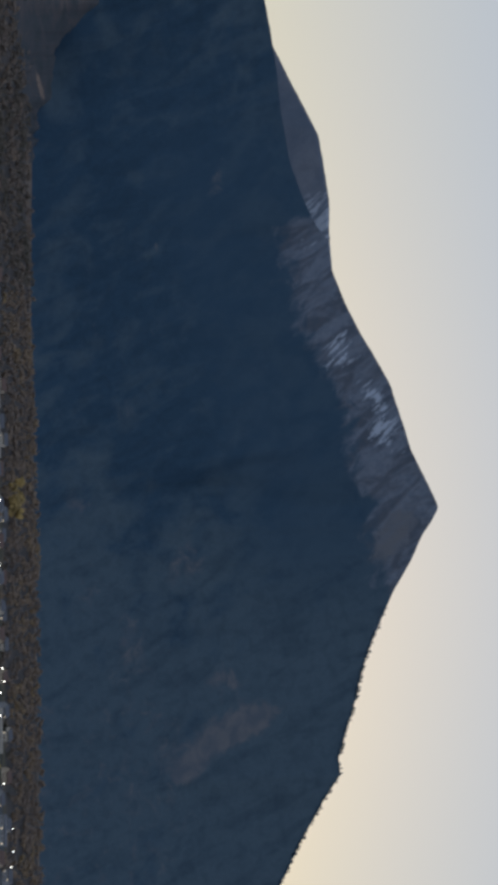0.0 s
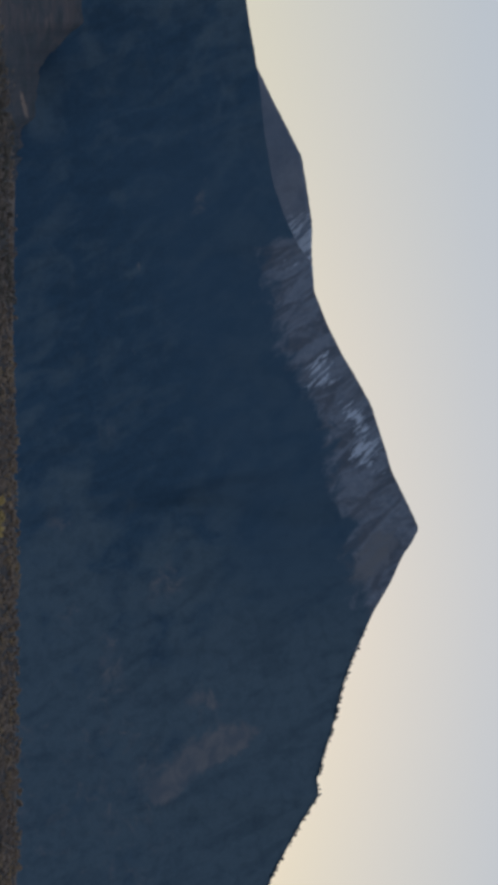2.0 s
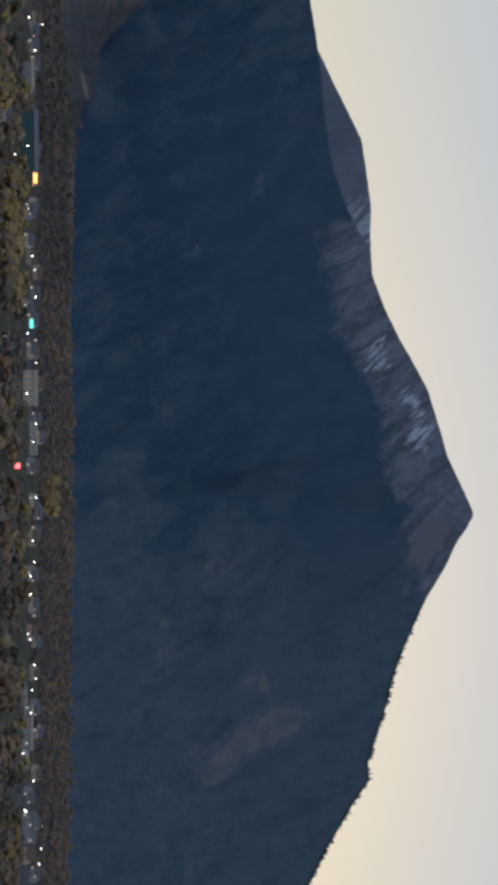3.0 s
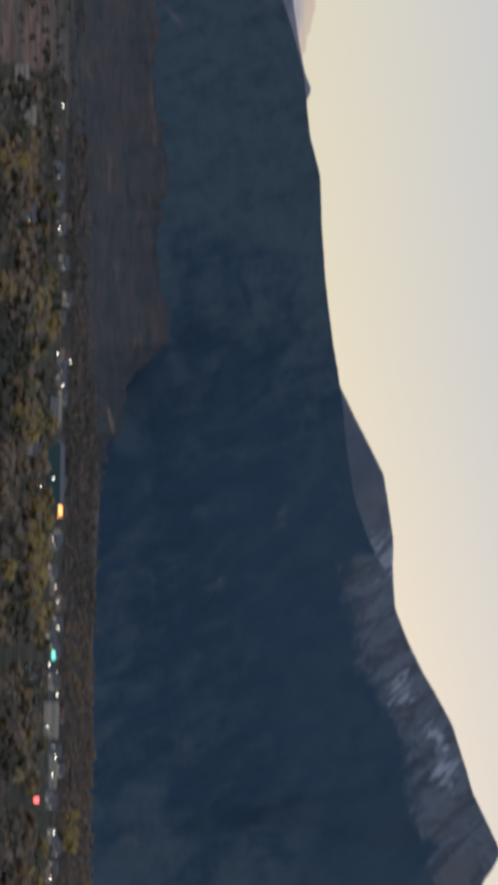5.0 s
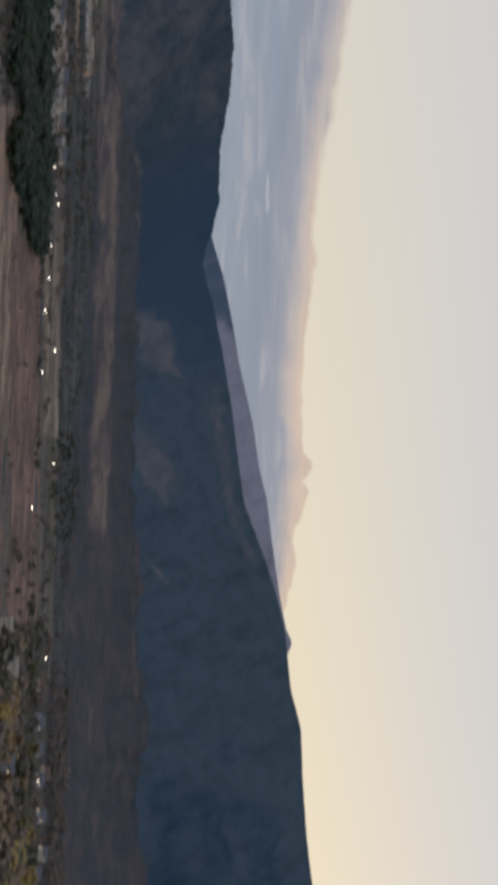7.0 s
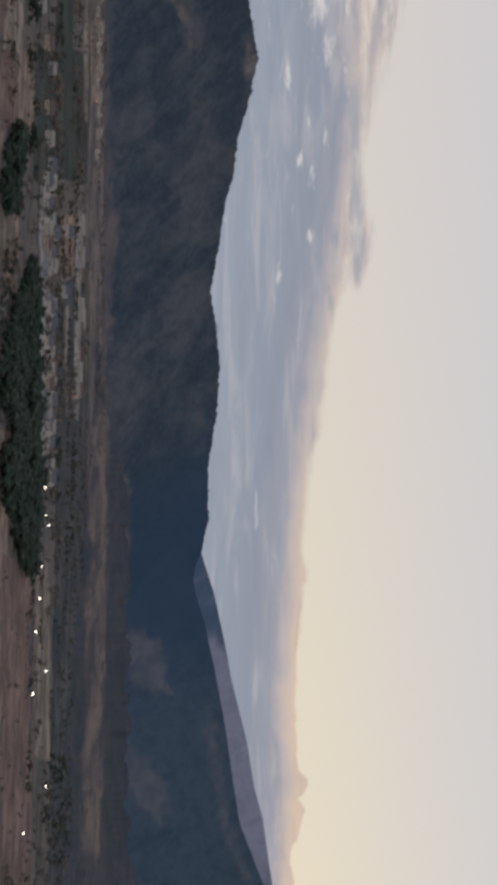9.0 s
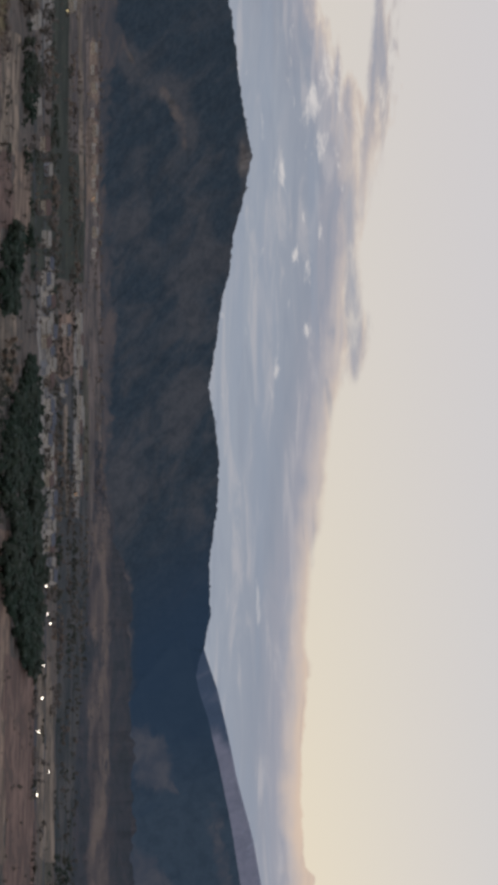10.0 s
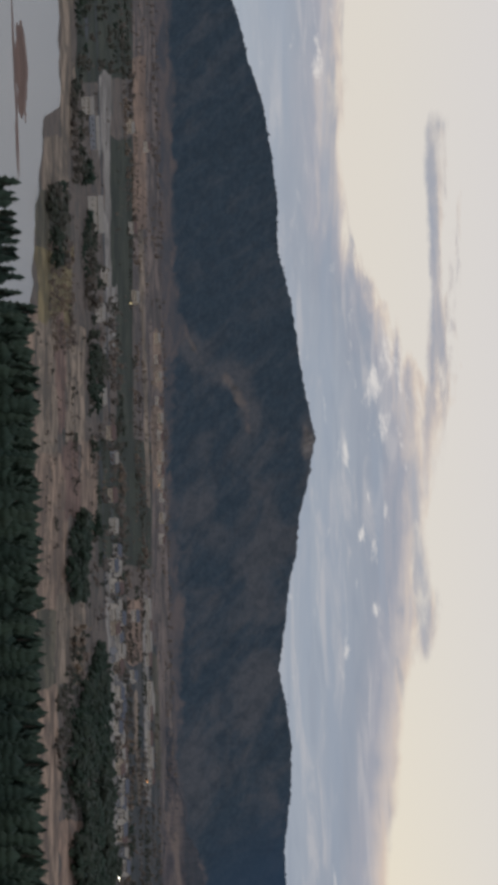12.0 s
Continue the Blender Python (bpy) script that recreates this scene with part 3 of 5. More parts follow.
rents = blobs([(-32.7, 2.5, 0.9, 0.07, 0, 0.42), (-40.84, 3.92, 0.3, 0.13, 0, 0.30), (-41.6, 3.35, 0.3, 0.10, 0, 0.22), (-42.8, 3.56, 0.45, 0.11, 0, 0.16), (-44.08, 3.82, 0.30, 0.12, 0, 0.13), (-39.7, 3.05, 0.4, 0.13, 0, 0.28), (-46.2, 4.35, 0.5, 0.28, 0, 0.17),
               (-47.4, 4.0, 0.6, 0.25, 0, 0.17), (-48.4, 4.6, 0.8, 0.4, 0, 0.18), (-45.4, 3.2, 0.5, 0.12, 0, 0.18), (-46.5, 4.9, 1.6, 0.3, 0, 0.10), (-45.5, 3.9, 3.5, 0.8, 0, 0.07), (-57.2, 2.62, 1.9, 0.16, 0, 0.20)])


def cloud_sheet(name, top, bottom, label, body, r=4940.0):
    top = sorted(top)
    b = np.arange(top[0][0], top[-1][0], 0.1)[None]
    crest = np.interp(b, [t[0] for t in top], [t[1] for t in top])
    low = np.interp(b, [t[0] for t in bottom], [t[1] for t in bottom])
    v = np.linspace(0, 1, 80)[:, None]
    el = low + (crest + 0.5 - low) * v
    pts = np.stack([r * np.sin(np.radians(b)) + 0 * v, r * np.cos(np.radians(b)) + 0 * v, EYE + r * np.tan(np.radians(el))], -1)
    mesh = grid_mesh(name, pts)
    b = b + 0 * v
    carry(mesh, "below_top", crest - el)
    mean = np.convolve(np.pad(crest[0], 20, mode="edge"), np.hanning(41) / np.hanning(41).sum(), mode="valid")[None]
    carry(mesh, "below_mean", mean - el)
    carry(mesh, "body", body(b, el, crest))
    carry(mesh, "rent", rents(b, el, crest) - 0.14)
    carry(mesh, "pale", 0.14 * smooth(-46, -56, b) * smooth(3.4, 1.6, el))
    carry(mesh, "shine", 0.30 + 0.45 * smooth(-36, -42, b))
    carry(mesh, "warm", smooth(-40, -24, b))
    carry(mesh, "puffy", 0.40 + 0.15 * smooth(-27.5, -25.0, b))
    carry(mesh, "ragged", 0.10 + 1.2 * smooth(-37.5, -42.0, b) + 1.4 * smooth(-45.5, -48.0, b) * smooth(-54.0, -51.0, b))
    carry(mesh, "fuzz", 0.06 + 0.14 * smooth(-26, -36, b) + 0.14 * smooth(-36, -46, b))
    mesh.materials.append(cloud_material(name))
    return tagged(new(name, mesh), label, "cloud", kind="structure")


cloud_sheet("cloud_bank", [(-17, 2.0), (-20.4, 3.0), (-20.84, 3.38), (-21.33, 3.5), (-21.82, 3.67), (-22.31, 3.7), (-22.65, 3.54), (-22.95, 3.55), (-23.3, 3.66), (-23.8, 3.9), (-24.3, 3.94), (-24.6, 3.77), (-24.9, 3.97), (-25.15, 3.98), (-25.4, 3.76),
            (-27.07, 3.73), (-28.7, 3.7), (-29.36, 3.83), (-30.6, 3.85), (-30.8, 4.0), (-31.2, 3.98), (-31.6, 3.84), (-33.1, 4.01), (-34.2, 4.08), (-35.2, 4.3), (-36.8, 4.47), (-38.4, 4.64), (-39.2, 4.9), (-40.5, 5.1), (-42.1, 5.2)]
            + [(-43.7, 5.4), (-45.3, 5.55), (-47.2, 5.45), (-48.6, 4.85), (-49.3, 4.6), (-50.4, 3.9), (-51.9, 3.45), (-53.5, 3.3), (-55, 3.25), (-58, 3.35), (-66, 3.4)], [(-66, -1.0), (-17, -1.0)],
            "grey-blue cloud bank with a peach lit upper edge",
            lambda b, h, c: 0.85 * smooth(-17, -20, b) - 0.36 * smooth(-43.0, -47.0, b) * smooth(3.4, 4.6, h) - 0.22 * smooth(-47.0, -48.6, b) * smooth(3.0, 4.2, h + 0.28 * (b + 48.6) * smooth(-48.6, -50.0, b)) - 0.22 * smooth(-54.5, -56.5, b) * np.exp(-((h - 2.62) / 0.17) ** 2))
cloud_sheet("cloud_streak", [(-44, 5.5), (-45.0, 5.8), (-46.6, 6.06), (-47.8, 6.16), (-49.9, 6.28), (-51.8, 6.24), (-54.1, 6.17), (-57.0, 6.0)], [(-57.0, 4.7), (-48.0, 4.9), (-44.0, 4.3)], "thin grey cloud streak above the bank",
            lambda b, h, c: -0.10 + 0.62 * smooth(-44.2, -46.5, b) * smooth(-55.8, -53.5, b) - 1.1 * smooth(0.28, 0.85, c - h) - 0.8 * smooth(-54.6, -56.2, b), 4930.0)
cloud_sheet("cloud_wisp", [(-38.9, 5.1), (-39.4, 5.4), (-40.4, 5.56), (-41.2, 5.56), (-42.3, 5.45), (-43.6, 5.5)], [(-38.9, 4.7), (-43.6, 4.9)], "thin torn wisps over the cloud bank",
            lambda b, h, c: -0.22 + 0.48 * smooth(-39.0, -39.8, b) * smooth(-43.5, -42.0, b) * smooth(0.55, 0.05, c - h), 4925.0)


# ---- fields, yards, roads and the lake, on the valley floor ----
def soil(name, light, dark, furrow, turn, rough=0.95):
    m = Nodes(name, rough, 0.1)
    rows = m.calc("ADD", m.calc("MULTIPLY", m.noise(furrow, 3, 0.6, m.scaled(0.12, 1.6, 1, turn=turn), 0.2), 0.4), m.calc("MULTIPLY", m.noise(1.0, 5, 0.62, m.lay(0.6, 7.5), 0.3), 0.6))
    patches = m.noise(0.02, 5, 0.65, None, 0.5)
    colour = m.mix(m.step(0.40, 0.58, rows), tuple(c * 1.12 for c in light), tuple(c * 0.86 for c in dark))
    worn = m.step(0.50, 0.62, m.noise(1.0, 6, 0.66, m.lay(1.3, 5.0), 0.6))
    colour = m.mix(m.calc("MULTIPLY", worn, 0.7), colour, m.mix(0.4, dark, (0.05, 0.052, 0.04)))
    colour = m.mix(m.calc("MULTIPLY", m.step(0.5, 0.75, patches), 0.4), colour, m.mix(0.5, dark, (0.04, 0.04, 0.03)))
    m.bump(m.noise(0.5, 4), 0.4, 0.8)
    return m.done(colour)


STUBBLE = soil("stubble", (0.310, 0.206, 0.136), (0.155, 0.108, 0.078), 0.05, 0.7)
PLOUGH = soil("ploughed_soil", (0.215, 0.130, 0.094), (0.135, 0.085, 0.065), 0.06, 0.5)
DRY_GRASS = soil("dry_grass", (0.275, 0.198, 0.134), (0.132, 0.101, 0.074), 0.04, 0.9)
PASTURE = soil("pasture", (0.054, 0.056, 0.037), (0.034, 0.038, 0.027), 0.03, 0.7)
GRAVEL = soil("gravel", (0.310, 0.265, 0.215), (0.180, 0.152, 0.125), 0.08, 0.4)
GARDEN = soil("garden_grass", (0.085, 0.066, 0.042), (0.045, 0.046, 0.032), 0.05, 0.4)
LITTER = soil("leaf_litter", (0.066, 0.053, 0.046), (0.044, 0.038, 0.035), 0.05, 0.4)
BROWN_HEATH = soil("brown_heath", (0.182, 0.133, 0.105), (0.088, 0.072, 0.064), 0.02, 0.9)
DARK_SCRUB = soil("dark_scrub", (0.082, 0.072, 0.062), (0.034, 0.040, 0.040), 0.02, 0.9)
REEDS = soil("golden_reeds", (0.21, 0.155, 0.075), (0.135, 0.104, 0.055), 0.05, 0.5)
RUST_SOIL = soil("rust_soil", (0.275, 0.176, 0.116), (0.183, 0.121, 0.088), 0.05, 0.6)
OLIVE_GRASS = soil("olive_grass", (0.120, 0.098, 0.064), (0.076, 0.067, 0.047), 0.04, 0.8)
ASPHALT = soil("asphalt", (0.085, 0.085, 0.088), (0.06, 0.06, 0.063), 0.1, 0.2)


def sector(b0, b1, r0, r1, z, ragged, seed, rows=8):
    b = np.linspace(b0, b1, max(12, int(abs(b1 - b0) * 8)))[None]
    s = np.linspace(0, 1, rows)[:, None]
    near = r0 + (fbm(b * 1.3, 0 * b, 3, seed) - 0.45) * ragged
    far = r1 + (fbm(b * 1.1, 0 * b + 5, 3, seed + 4) - 0.45) * ragged
    bb = b + (fbm(0 * b + seed, s * 2.5, 2, seed + 8) - 0.4) * 0.5 * np.where(np.abs(np.linspace(-1, 1, b.shape[1])) > 0.8, 1, 0)[None]
    r = near + (far - near) * s
    return np.stack([r * np.sin(np.radians(bb)), r * np.cos(np.radians(bb)), z + 0 * r], -1)


def strip_mesh(name, pts, material):
    mesh = grid_mesh(name, pts)
    far = np.hypot(pts[..., 0], pts[..., 1])
    carry(mesh, "along", np.degrees(np.arctan2(pts[..., 0], pts[..., 1])))
    carry(mesh, "level", -np.degrees(np.arctan2(EYE + 1, far)))
    mesh.materials.append(material)
    return mesh


def field(name, b0, b1, lows, highs, material, label, seed, lift=0.2, ragged=70.0):
    """A field between two bearings; its near and far edges run between the dips at either end."""
    pts = sector(b0, b1, np.linspace(reach(lows[0]), reach(lows[1]), max(12, int(abs(b1 - b0) * 8)))[None], np.linspace(reach(highs[0]), reach(highs[1]), max(12, int(abs(b1 - b0) * 8)))[None], FLOOR + lift, ragged, seed)
    return tagged(new(name, strip_mesh(name, pts, material)), label, name, kind="structure")


laid = itertools.count()


def lay_fields(*rows):
    """bearings, dips of the near edge, dips of the far edge, soil, words."""
    for b0, b1, low0, low1, high0, high1, material, words in rows:
        n = next(laid)
        field("field" if material not in (GRAVEL, ASPHALT) else "pavement", b0, b1, (low0, low1), (high0, high1), material, words, 50 + n, 0.03 + 0.004 * n)


# wide ground cover first
lay_fields((-60.0, -30.0, -2.80, -2.80, -1.90, -1.90, BROWN_HEATH, "brown heath in strips before the hill"),
           (-40.0, -17.0, -3.30, -3.30, -2.42, -2.42, DARK_SCRUB, "dark scrubland behind the fields"),
           (-18.5, 16.0, -3.42, -3.42, -2.50, -2.50, LITTER, "brown leaf litter under the tree belt"),
           (-20.5, 16.0, -6.2, -6.2, -3.86, -3.86, GARDEN, "shaded brown gardens of the town"),
           (-49.8, -31.5, -5.95, -5.95, -5.35, -5.35, STUBBLE, "tan stubble field"))
# by the lake
lay_fields((-59.5, -54.4, -4.62, -4.74, -4.22, -4.40, DRY_GRASS, "tan grassy lake shore"),
           (-54.6, -53.1, -5.30, -5.36, -4.47, -4.52, DRY_GRASS, "pale dry grass by the lake"),
           (-53.2, -51.3, -5.52, -5.60, -4.60, -4.60, OLIVE_GRASS, "olive grass by the lake shore"),
           (-51.5, -49.0, -5.60, -5.68, -4.50, -4.58, REEDS, "golden reed bed by the lake shore"),
           (-58.8, -56.2, -4.15, -4.23, -2.56, -2.63, PASTURE, "dark green pasture by the lake"),
           (-54.6, -49.4, -3.45, -3.65, -2.70, -2.86, PASTURE, "dark green pasture strip"),
           (-56.4, -54.1, -3.60, -3.68, -3.28, -3.36, GRAVEL, "pale gravel yard of the lake farm"),
           (-54.4, -50.2, -3.52, -3.66, -3.36, -3.46, GRAVEL, "pale gravel track along the pasture"),
           (-50.4, -48.4, -3.65, -3.71, -3.28, -3.34, GRAVEL, "pale gravel verge"))
# fields west of the dark wood
lay_fields((-49.4, -45.0, -5.68, -5.80, -4.98, -5.10, DRY_GRASS, "pale dry grass field in narrow strips"),
           (-49.6, -46.2, -5.05, -5.15, -4.76, -4.86, PLOUGH, "grey-brown ploughed strip"),
           (-49.1, -45.7, -4.78, -4.87, -4.26, -4.35, DRY_GRASS, "dull tan grass field"),
           (-45.5, -40.5, -5.74, -5.85, -4.88, -4.98, STUBBLE, "tan stubble field"),
           (-45.8, -43.6, -4.97, -5.02, -4.48, -4.54, PLOUGH, "brown ploughed field"),
           (-46.0, -43.1, -4.46, -4.53, -4.02, -4.09, STUBBLE, "orange-tan stubble field"),
           (-49.6, -45.8, -3.35, -3.45, -2.86, -2.96, PASTURE, "dark green pasture before the hill"),
           (-45.9, -42.2, -3.96, -4.04, -2.46, -2.50, PASTURE, "dark blue-green pasture"))
lay_fields((-41.0, -38.4, -5.84, -5.88, -5.11, -5.16, OLIVE_GRASS, "olive-brown grass field"),
           (-38.8, -35.2, -5.83, -5.87, -5.23, -5.28, STUBBLE, "tan stubble field below the wood"),
           (-41.5, -38.9, -5.27, -5.31, -4.46, -4.50, DRY_GRASS, "tan grass field beside a dark wood"),
           (-35.0, -31.2, -5.30, -5.29, -4.66, -4.60, RUST_SOIL, "rust-brown ploughed field"),
           (-35.2, -31.5, -5.76, -5.77, -5.30, -5.31, STUBBLE, "tan stubble field"),
           (-42.4, -33.6, -3.82, -3.82, -3.50, -3.50, GRAVEL, "pale gravel yards along the village street"),
           (-41.5, -35.4, -2.84, -2.84, -2.66, -2.66, GRAVEL, "pale gravel yard before long white sheds"),
           (-41.4, -39.5, -3.24, -3.28, -2.78, -2.82, RUST_SOIL, "rust-brown field behind the village"),
           (-38.6, -35.4, -3.14, -3.06, -3.00, -2.96, DRY_GRASS, "dry grass behind the village"),
           (-39.6, -36.0, -2.58, -2.50, -2.40, -2.36, OLIVE_GRASS, "dry grass behind the sheds"))
# under the hill
lay_fields((-56.9, -52.0, -2.62, -2.78, -2.25, -2.41, RUST_SOIL, "orange-brown field before the hill"),
           (-49.0, -47.3, -2.31, -2.35, -2.06, -2.08, STUBBLE, "cream stubble strip at the foot of the hill"),
           (-46.8, -44.4, -2.40, -2.44, -2.08, -2.12, STUBBLE, "tan grass round the far houses"),
           (-52.0, -44.0, -2.62, -2.62, -2.50, -2.50, DRY_GRASS, "tan strip before the far houses"))
# east of the dark wood
lay_fields((-31.4, -20.3, -4.86, -4.56, -3.98, -3.72, PLOUGH, "red-brown ploughed field"),
           (-31.7, -25.6, -5.20, -5.10, -4.84, -4.74, STUBBLE, "yellow-tan stubble field in strips"),
           (-31.4, -20.6, -5.60, -5.60, -5.22, -5.22, PLOUGH, "red-brown ploughed field"),
           (-25.4, -20.4, -5.20, -5.20, -4.88, -4.78, PLOUGH, "brown ploughed field"),
           (-31.4, -25.6, -3.92, -3.76, -3.48, -3.32, DRY_GRASS, "dull dry grass strip along the lane"),
           (-25.6, -21.4, -3.72, -3.60, -3.40, -3.34, OLIVE_GRASS, "olive grass along the lane"))
# in the town
lay_fields((-20.0, 15.0, -3.90, -3.90, -3.38, -3.38, GARDEN, "brown gardens along the town street"),
           (-3.4, 0.6, -3.68, -3.68, -3.48, -3.48, ASPHALT, "grey paved yards of the town"),
           (6.8, 9.2, -3.78, -3.78, -3.62, -3.60, GRAVEL, "pale paved road through the town"),
           (9.6, 12.6, -4.00, -4.00, -3.46, -3.46, ASPHALT, "grey paved lot in the town"))

road_mesh = strip_mesh("road", sector(-64, -19, 1778, 1792, FLOOR + 0.26, 26, 97, 3), ASPHALT)
tagged(new("road", road_mesh), "grey asphalt village road", "road", kind="structure")
road_mesh = strip_mesh("road", sector(-58, -20, 1655, 1663, FLOOR + 0.28, 60, 91, 3), ASPHALT)
tagged(new("road", road_mesh), "narrow grey farm lane", "road", kind="structure")


def water_material():
    m = Nodes("lake_water", 0.22, 0.5)
    m.bump(m.noise(0.35, 3, 0.6, m.scaled(1, 2.5, 1)), 0.03, 0.6)
    return m.done((0.035, 0.055, 0.065))


shore = [(-70, -4.5), (-58.5, -4.66), (-55.5, -4.74), (-55.2, -5.22), (-53.0, -5.5), (-51.0, -5.68), (-49.6, -5.9), (-49.0, -6.4)]
b = np.linspace(-70, -49.0, 220)[None]
shore_r = (EYE + 1) / np.tan(np.radians(-np.interp(b, [p[0] for p in shore], [p[1] for p in shore]))) + (fbm(b * 2, 0 * b, 3, 61) - 0.45) * 40
s = np.linspace(0, 1, 12)[:, None]
r = 790 + (shore_r - 790) * s
lake_mesh = grid_mesh("water", np.stack([r * np.sin(np.radians(b)), r * np.cos(np.radians(b)), 0 * r + FLOOR + 0.24], -1))
lake_mesh.materials.append(water_material())
tagged(new("water", lake_mesh), "still grey lake mirroring the evening sky", "lake", kind="structure")


def islet(bearing, dip, length, depth, height, seed, label):
    """A low long mound that lies across the line of sight."""
    u, v = np.meshgrid(np.linspace(-1, 1, 60), np.linspace(-1, 1, 14), indexing="ij")
    edge = np.clip(1 - (u ** 2 + v ** 2) ** 0.5 + (fbm(u * 3, v * 3, 3, seed) - 0.5) * 0.7, 0, 1)
    pts = np.stack([u * length / 2, v * depth / 2, height * edge ** 0.7 - 0.15], -1)
    mesh = strip_mesh("islet", pts, PLOUGH)
    ob = tagged(new("islet", mesh), label, "islet", kind="structure")
    ob.matrix_world = Matrix.Translation(spot(bearing, reach(dip), FLOOR + 0.3)) @ pose(0, 0, 0, 0, 0, -bearing)
    return ob


islet(-56.5, -5.80, 56, 60, 3.4, 5, "brown reedy islet in the lake")
islet(-56.2, -5.98, 110, 14, 0.5, 6, "low muddy bar in the lake")
islet(-54.3, -6.02, 40, 10, 0.4, 7, "thin muddy spit in the lake")


# ---- trees ----
OCTA = np.array([(1, 0, 0), (-1, 0, 0), (0, 1, 0), (0, -1, 0), (0, 0, 1), (0, 0, -1)], dtype=float)
OCTA_FACES = np.array([(0, 2, 4), (2, 1, 4), (1, 3, 4), (3, 0, 4), (2, 0, 5), (1, 2, 5), (3, 1, 5), (0, 3, 5)])


def join(pieces):
    verts, faces, base = [], [], 0
    for v, f in pieces:
        verts.append(v)
        faces.append(f + base)
        base += len(v)
    return np.concatenate(verts), np.concatenate(faces)


def limb(a, c, ra, rc, sides=5):
    a, c = np.array(a, float), np.array(c, float)
    way = (c - a) / np.linalg.norm(c - a)
    side = np.cross(way, (0.3, 0.9, 0.2))
    side /= np.linalg.norm(side)
    other = np.cross(way, side)
    t = np.linspace(0, 2 * np.pi, sides, endpoint=False)
    ring = np.cos(t)[:, None] * side + np.sin(t)[:, None] * other
    k = np.arange(sides)
    n = (k + 1) % sides
    return np.concatenate([a + ring * ra, c + ring * rc]), np.concatenate([np.stack([k, n, n + sides], 1), np.stack([k, n + sides, k + sides], 1)])


def broadleaf(rng, height=1.0, spread=0.36, clumps=46, waist=0.22, thin=1.0):
    """Trunk and crown of a broadleaf tree, both as (points, triangles)."""
    trunk = [limb((0, 0, -0.02), (0, 0, height * 0.5), height * 0.022, height * 0.012)]
    for _ in range(4):
        a = rng.uniform(0, 2 * np.pi)
        trunk.append(limb((0, 0, height * rng.uniform(0.2, 0.45)), (np.cos(a) * spread * 0.6 * height, np.sin(a) * spread * 0.6 * height, height * rng.uniform(0.55, 0.75)), height * 0.010, height * 0.004, 4))
    crown = []
    for _ in range(clumps):
        way = rng.normal(size=3)
        way /= np.linalg.norm(way)
        far = rng.uniform(0.35, 1.0) ** 0.6
        lop = 1 + 0.25 * np.sin(3 * np.arctan2(way[1], way[0]) + rng.uniform(0, 1))
        centre = np.array([way[0] * spread * far * lop, way[1] * spread * far * lop, waist + (1 - waist) * (0.5 + 0.47 * way[2] * far)]) * height
        size = height * rng.uniform(0.055, 0.115) * thin
        crown.append((OCTA * rng.uniform(0.6, 1.3, (6, 1)) * size @ np.array(Euler(rng.uniform(0, 6, 3)).to_matrix()) * (1, 1, 0.8) + centre, OCTA_FACES))
    return join(trunk), join(crown)


def conifer(rng, height=1.0, spread=0.17, whorls=19, boughs=10):
    """Trunk and crown of a conifer: whorls of drooping boughs, each a bent blade with thickness."""
    trunk = limb((0, 0, -0.02), (0, 0, height * 0.97), height * 0.016, height * 0.002, 6)
    crown = []
    for w in range(whorls):
        up = 0.10 + 0.88 * (w / (whorls - 1)) ** 0.9
        reach_out = spread * (1.03 - up) ** 0.8 * rng.uniform(0.8, 1.15)
        for k in range(boughs if w < whorls - 3 else 5):
            a = (k + rng.uniform(-0.3, 0.3)) * 2 * np.pi / boughs + w * 0.7
            out = reach_out * rng.uniform(0.7, 1.2) + 0.012
            way, side = np.array((np.cos(a), np.sin(a), 0)), np.array((-np.sin(a), np.cos(a), 0))
            wide = 0.26 * out + 0.006
            root = np.array((0, 0, up + 0.035))
            pts = np.array([root, root * 0 + (0, 0, up) + way * out * 0.55 + side * wide, (0, 0, up - 0.3 * out) + way * out, (0, 0, up) + way * out * 0.55 - side * wide, (0, 0, up - 0.05) + way * out * 0.4])
            crown.append((pts * height, np.array([(0, 1, 2), (0, 2, 3), (4, 2, 1), (4, 3, 2)])))
    return trunk, join(crown)


def tri_mesh(name, verts, faces, material, tone=None, soft=True, normals=None):
    mesh = bpy.data.meshes.new(name)
    mesh.vertices.add(len(verts))
    mesh.vertices.foreach_set("co", verts.ravel().astype(np.float32))
    mesh.loops.add(faces.size)
    mesh.loops.foreach_set("vertex_index", faces.ravel().astype(np.int32))
    mesh.polygons.add(len(faces))
    mesh.polygons.foreach_set("loop_start", np.arange(0, faces.size, 3, dtype=np.int32))
    mesh.polygons.foreach_set("use_smooth", np.full(len(faces), soft))
    mesh.update(calc_edges=True)
    if normals is not None:
        mesh.normals_split_custom_set_from_vertices(normals / np.linalg.norm(normals, axis=1, keepdims=True))
    if tone is not None:
        carry(mesh, "tone", tone)
    mesh.materials.append(material)
    return mesh


TONES = [(0.0, (0.019, 0.034, 0.017)), (0.30, (0.092, 0.074, 0.052)), (0.50, (0.165, 0.119, 0.090)), (0.66, (0.222, 0.150, 0.094)), (0.82, (0.29, 0.190, 0.080)), (1.0, (0.29, 0.16, 0.07))]


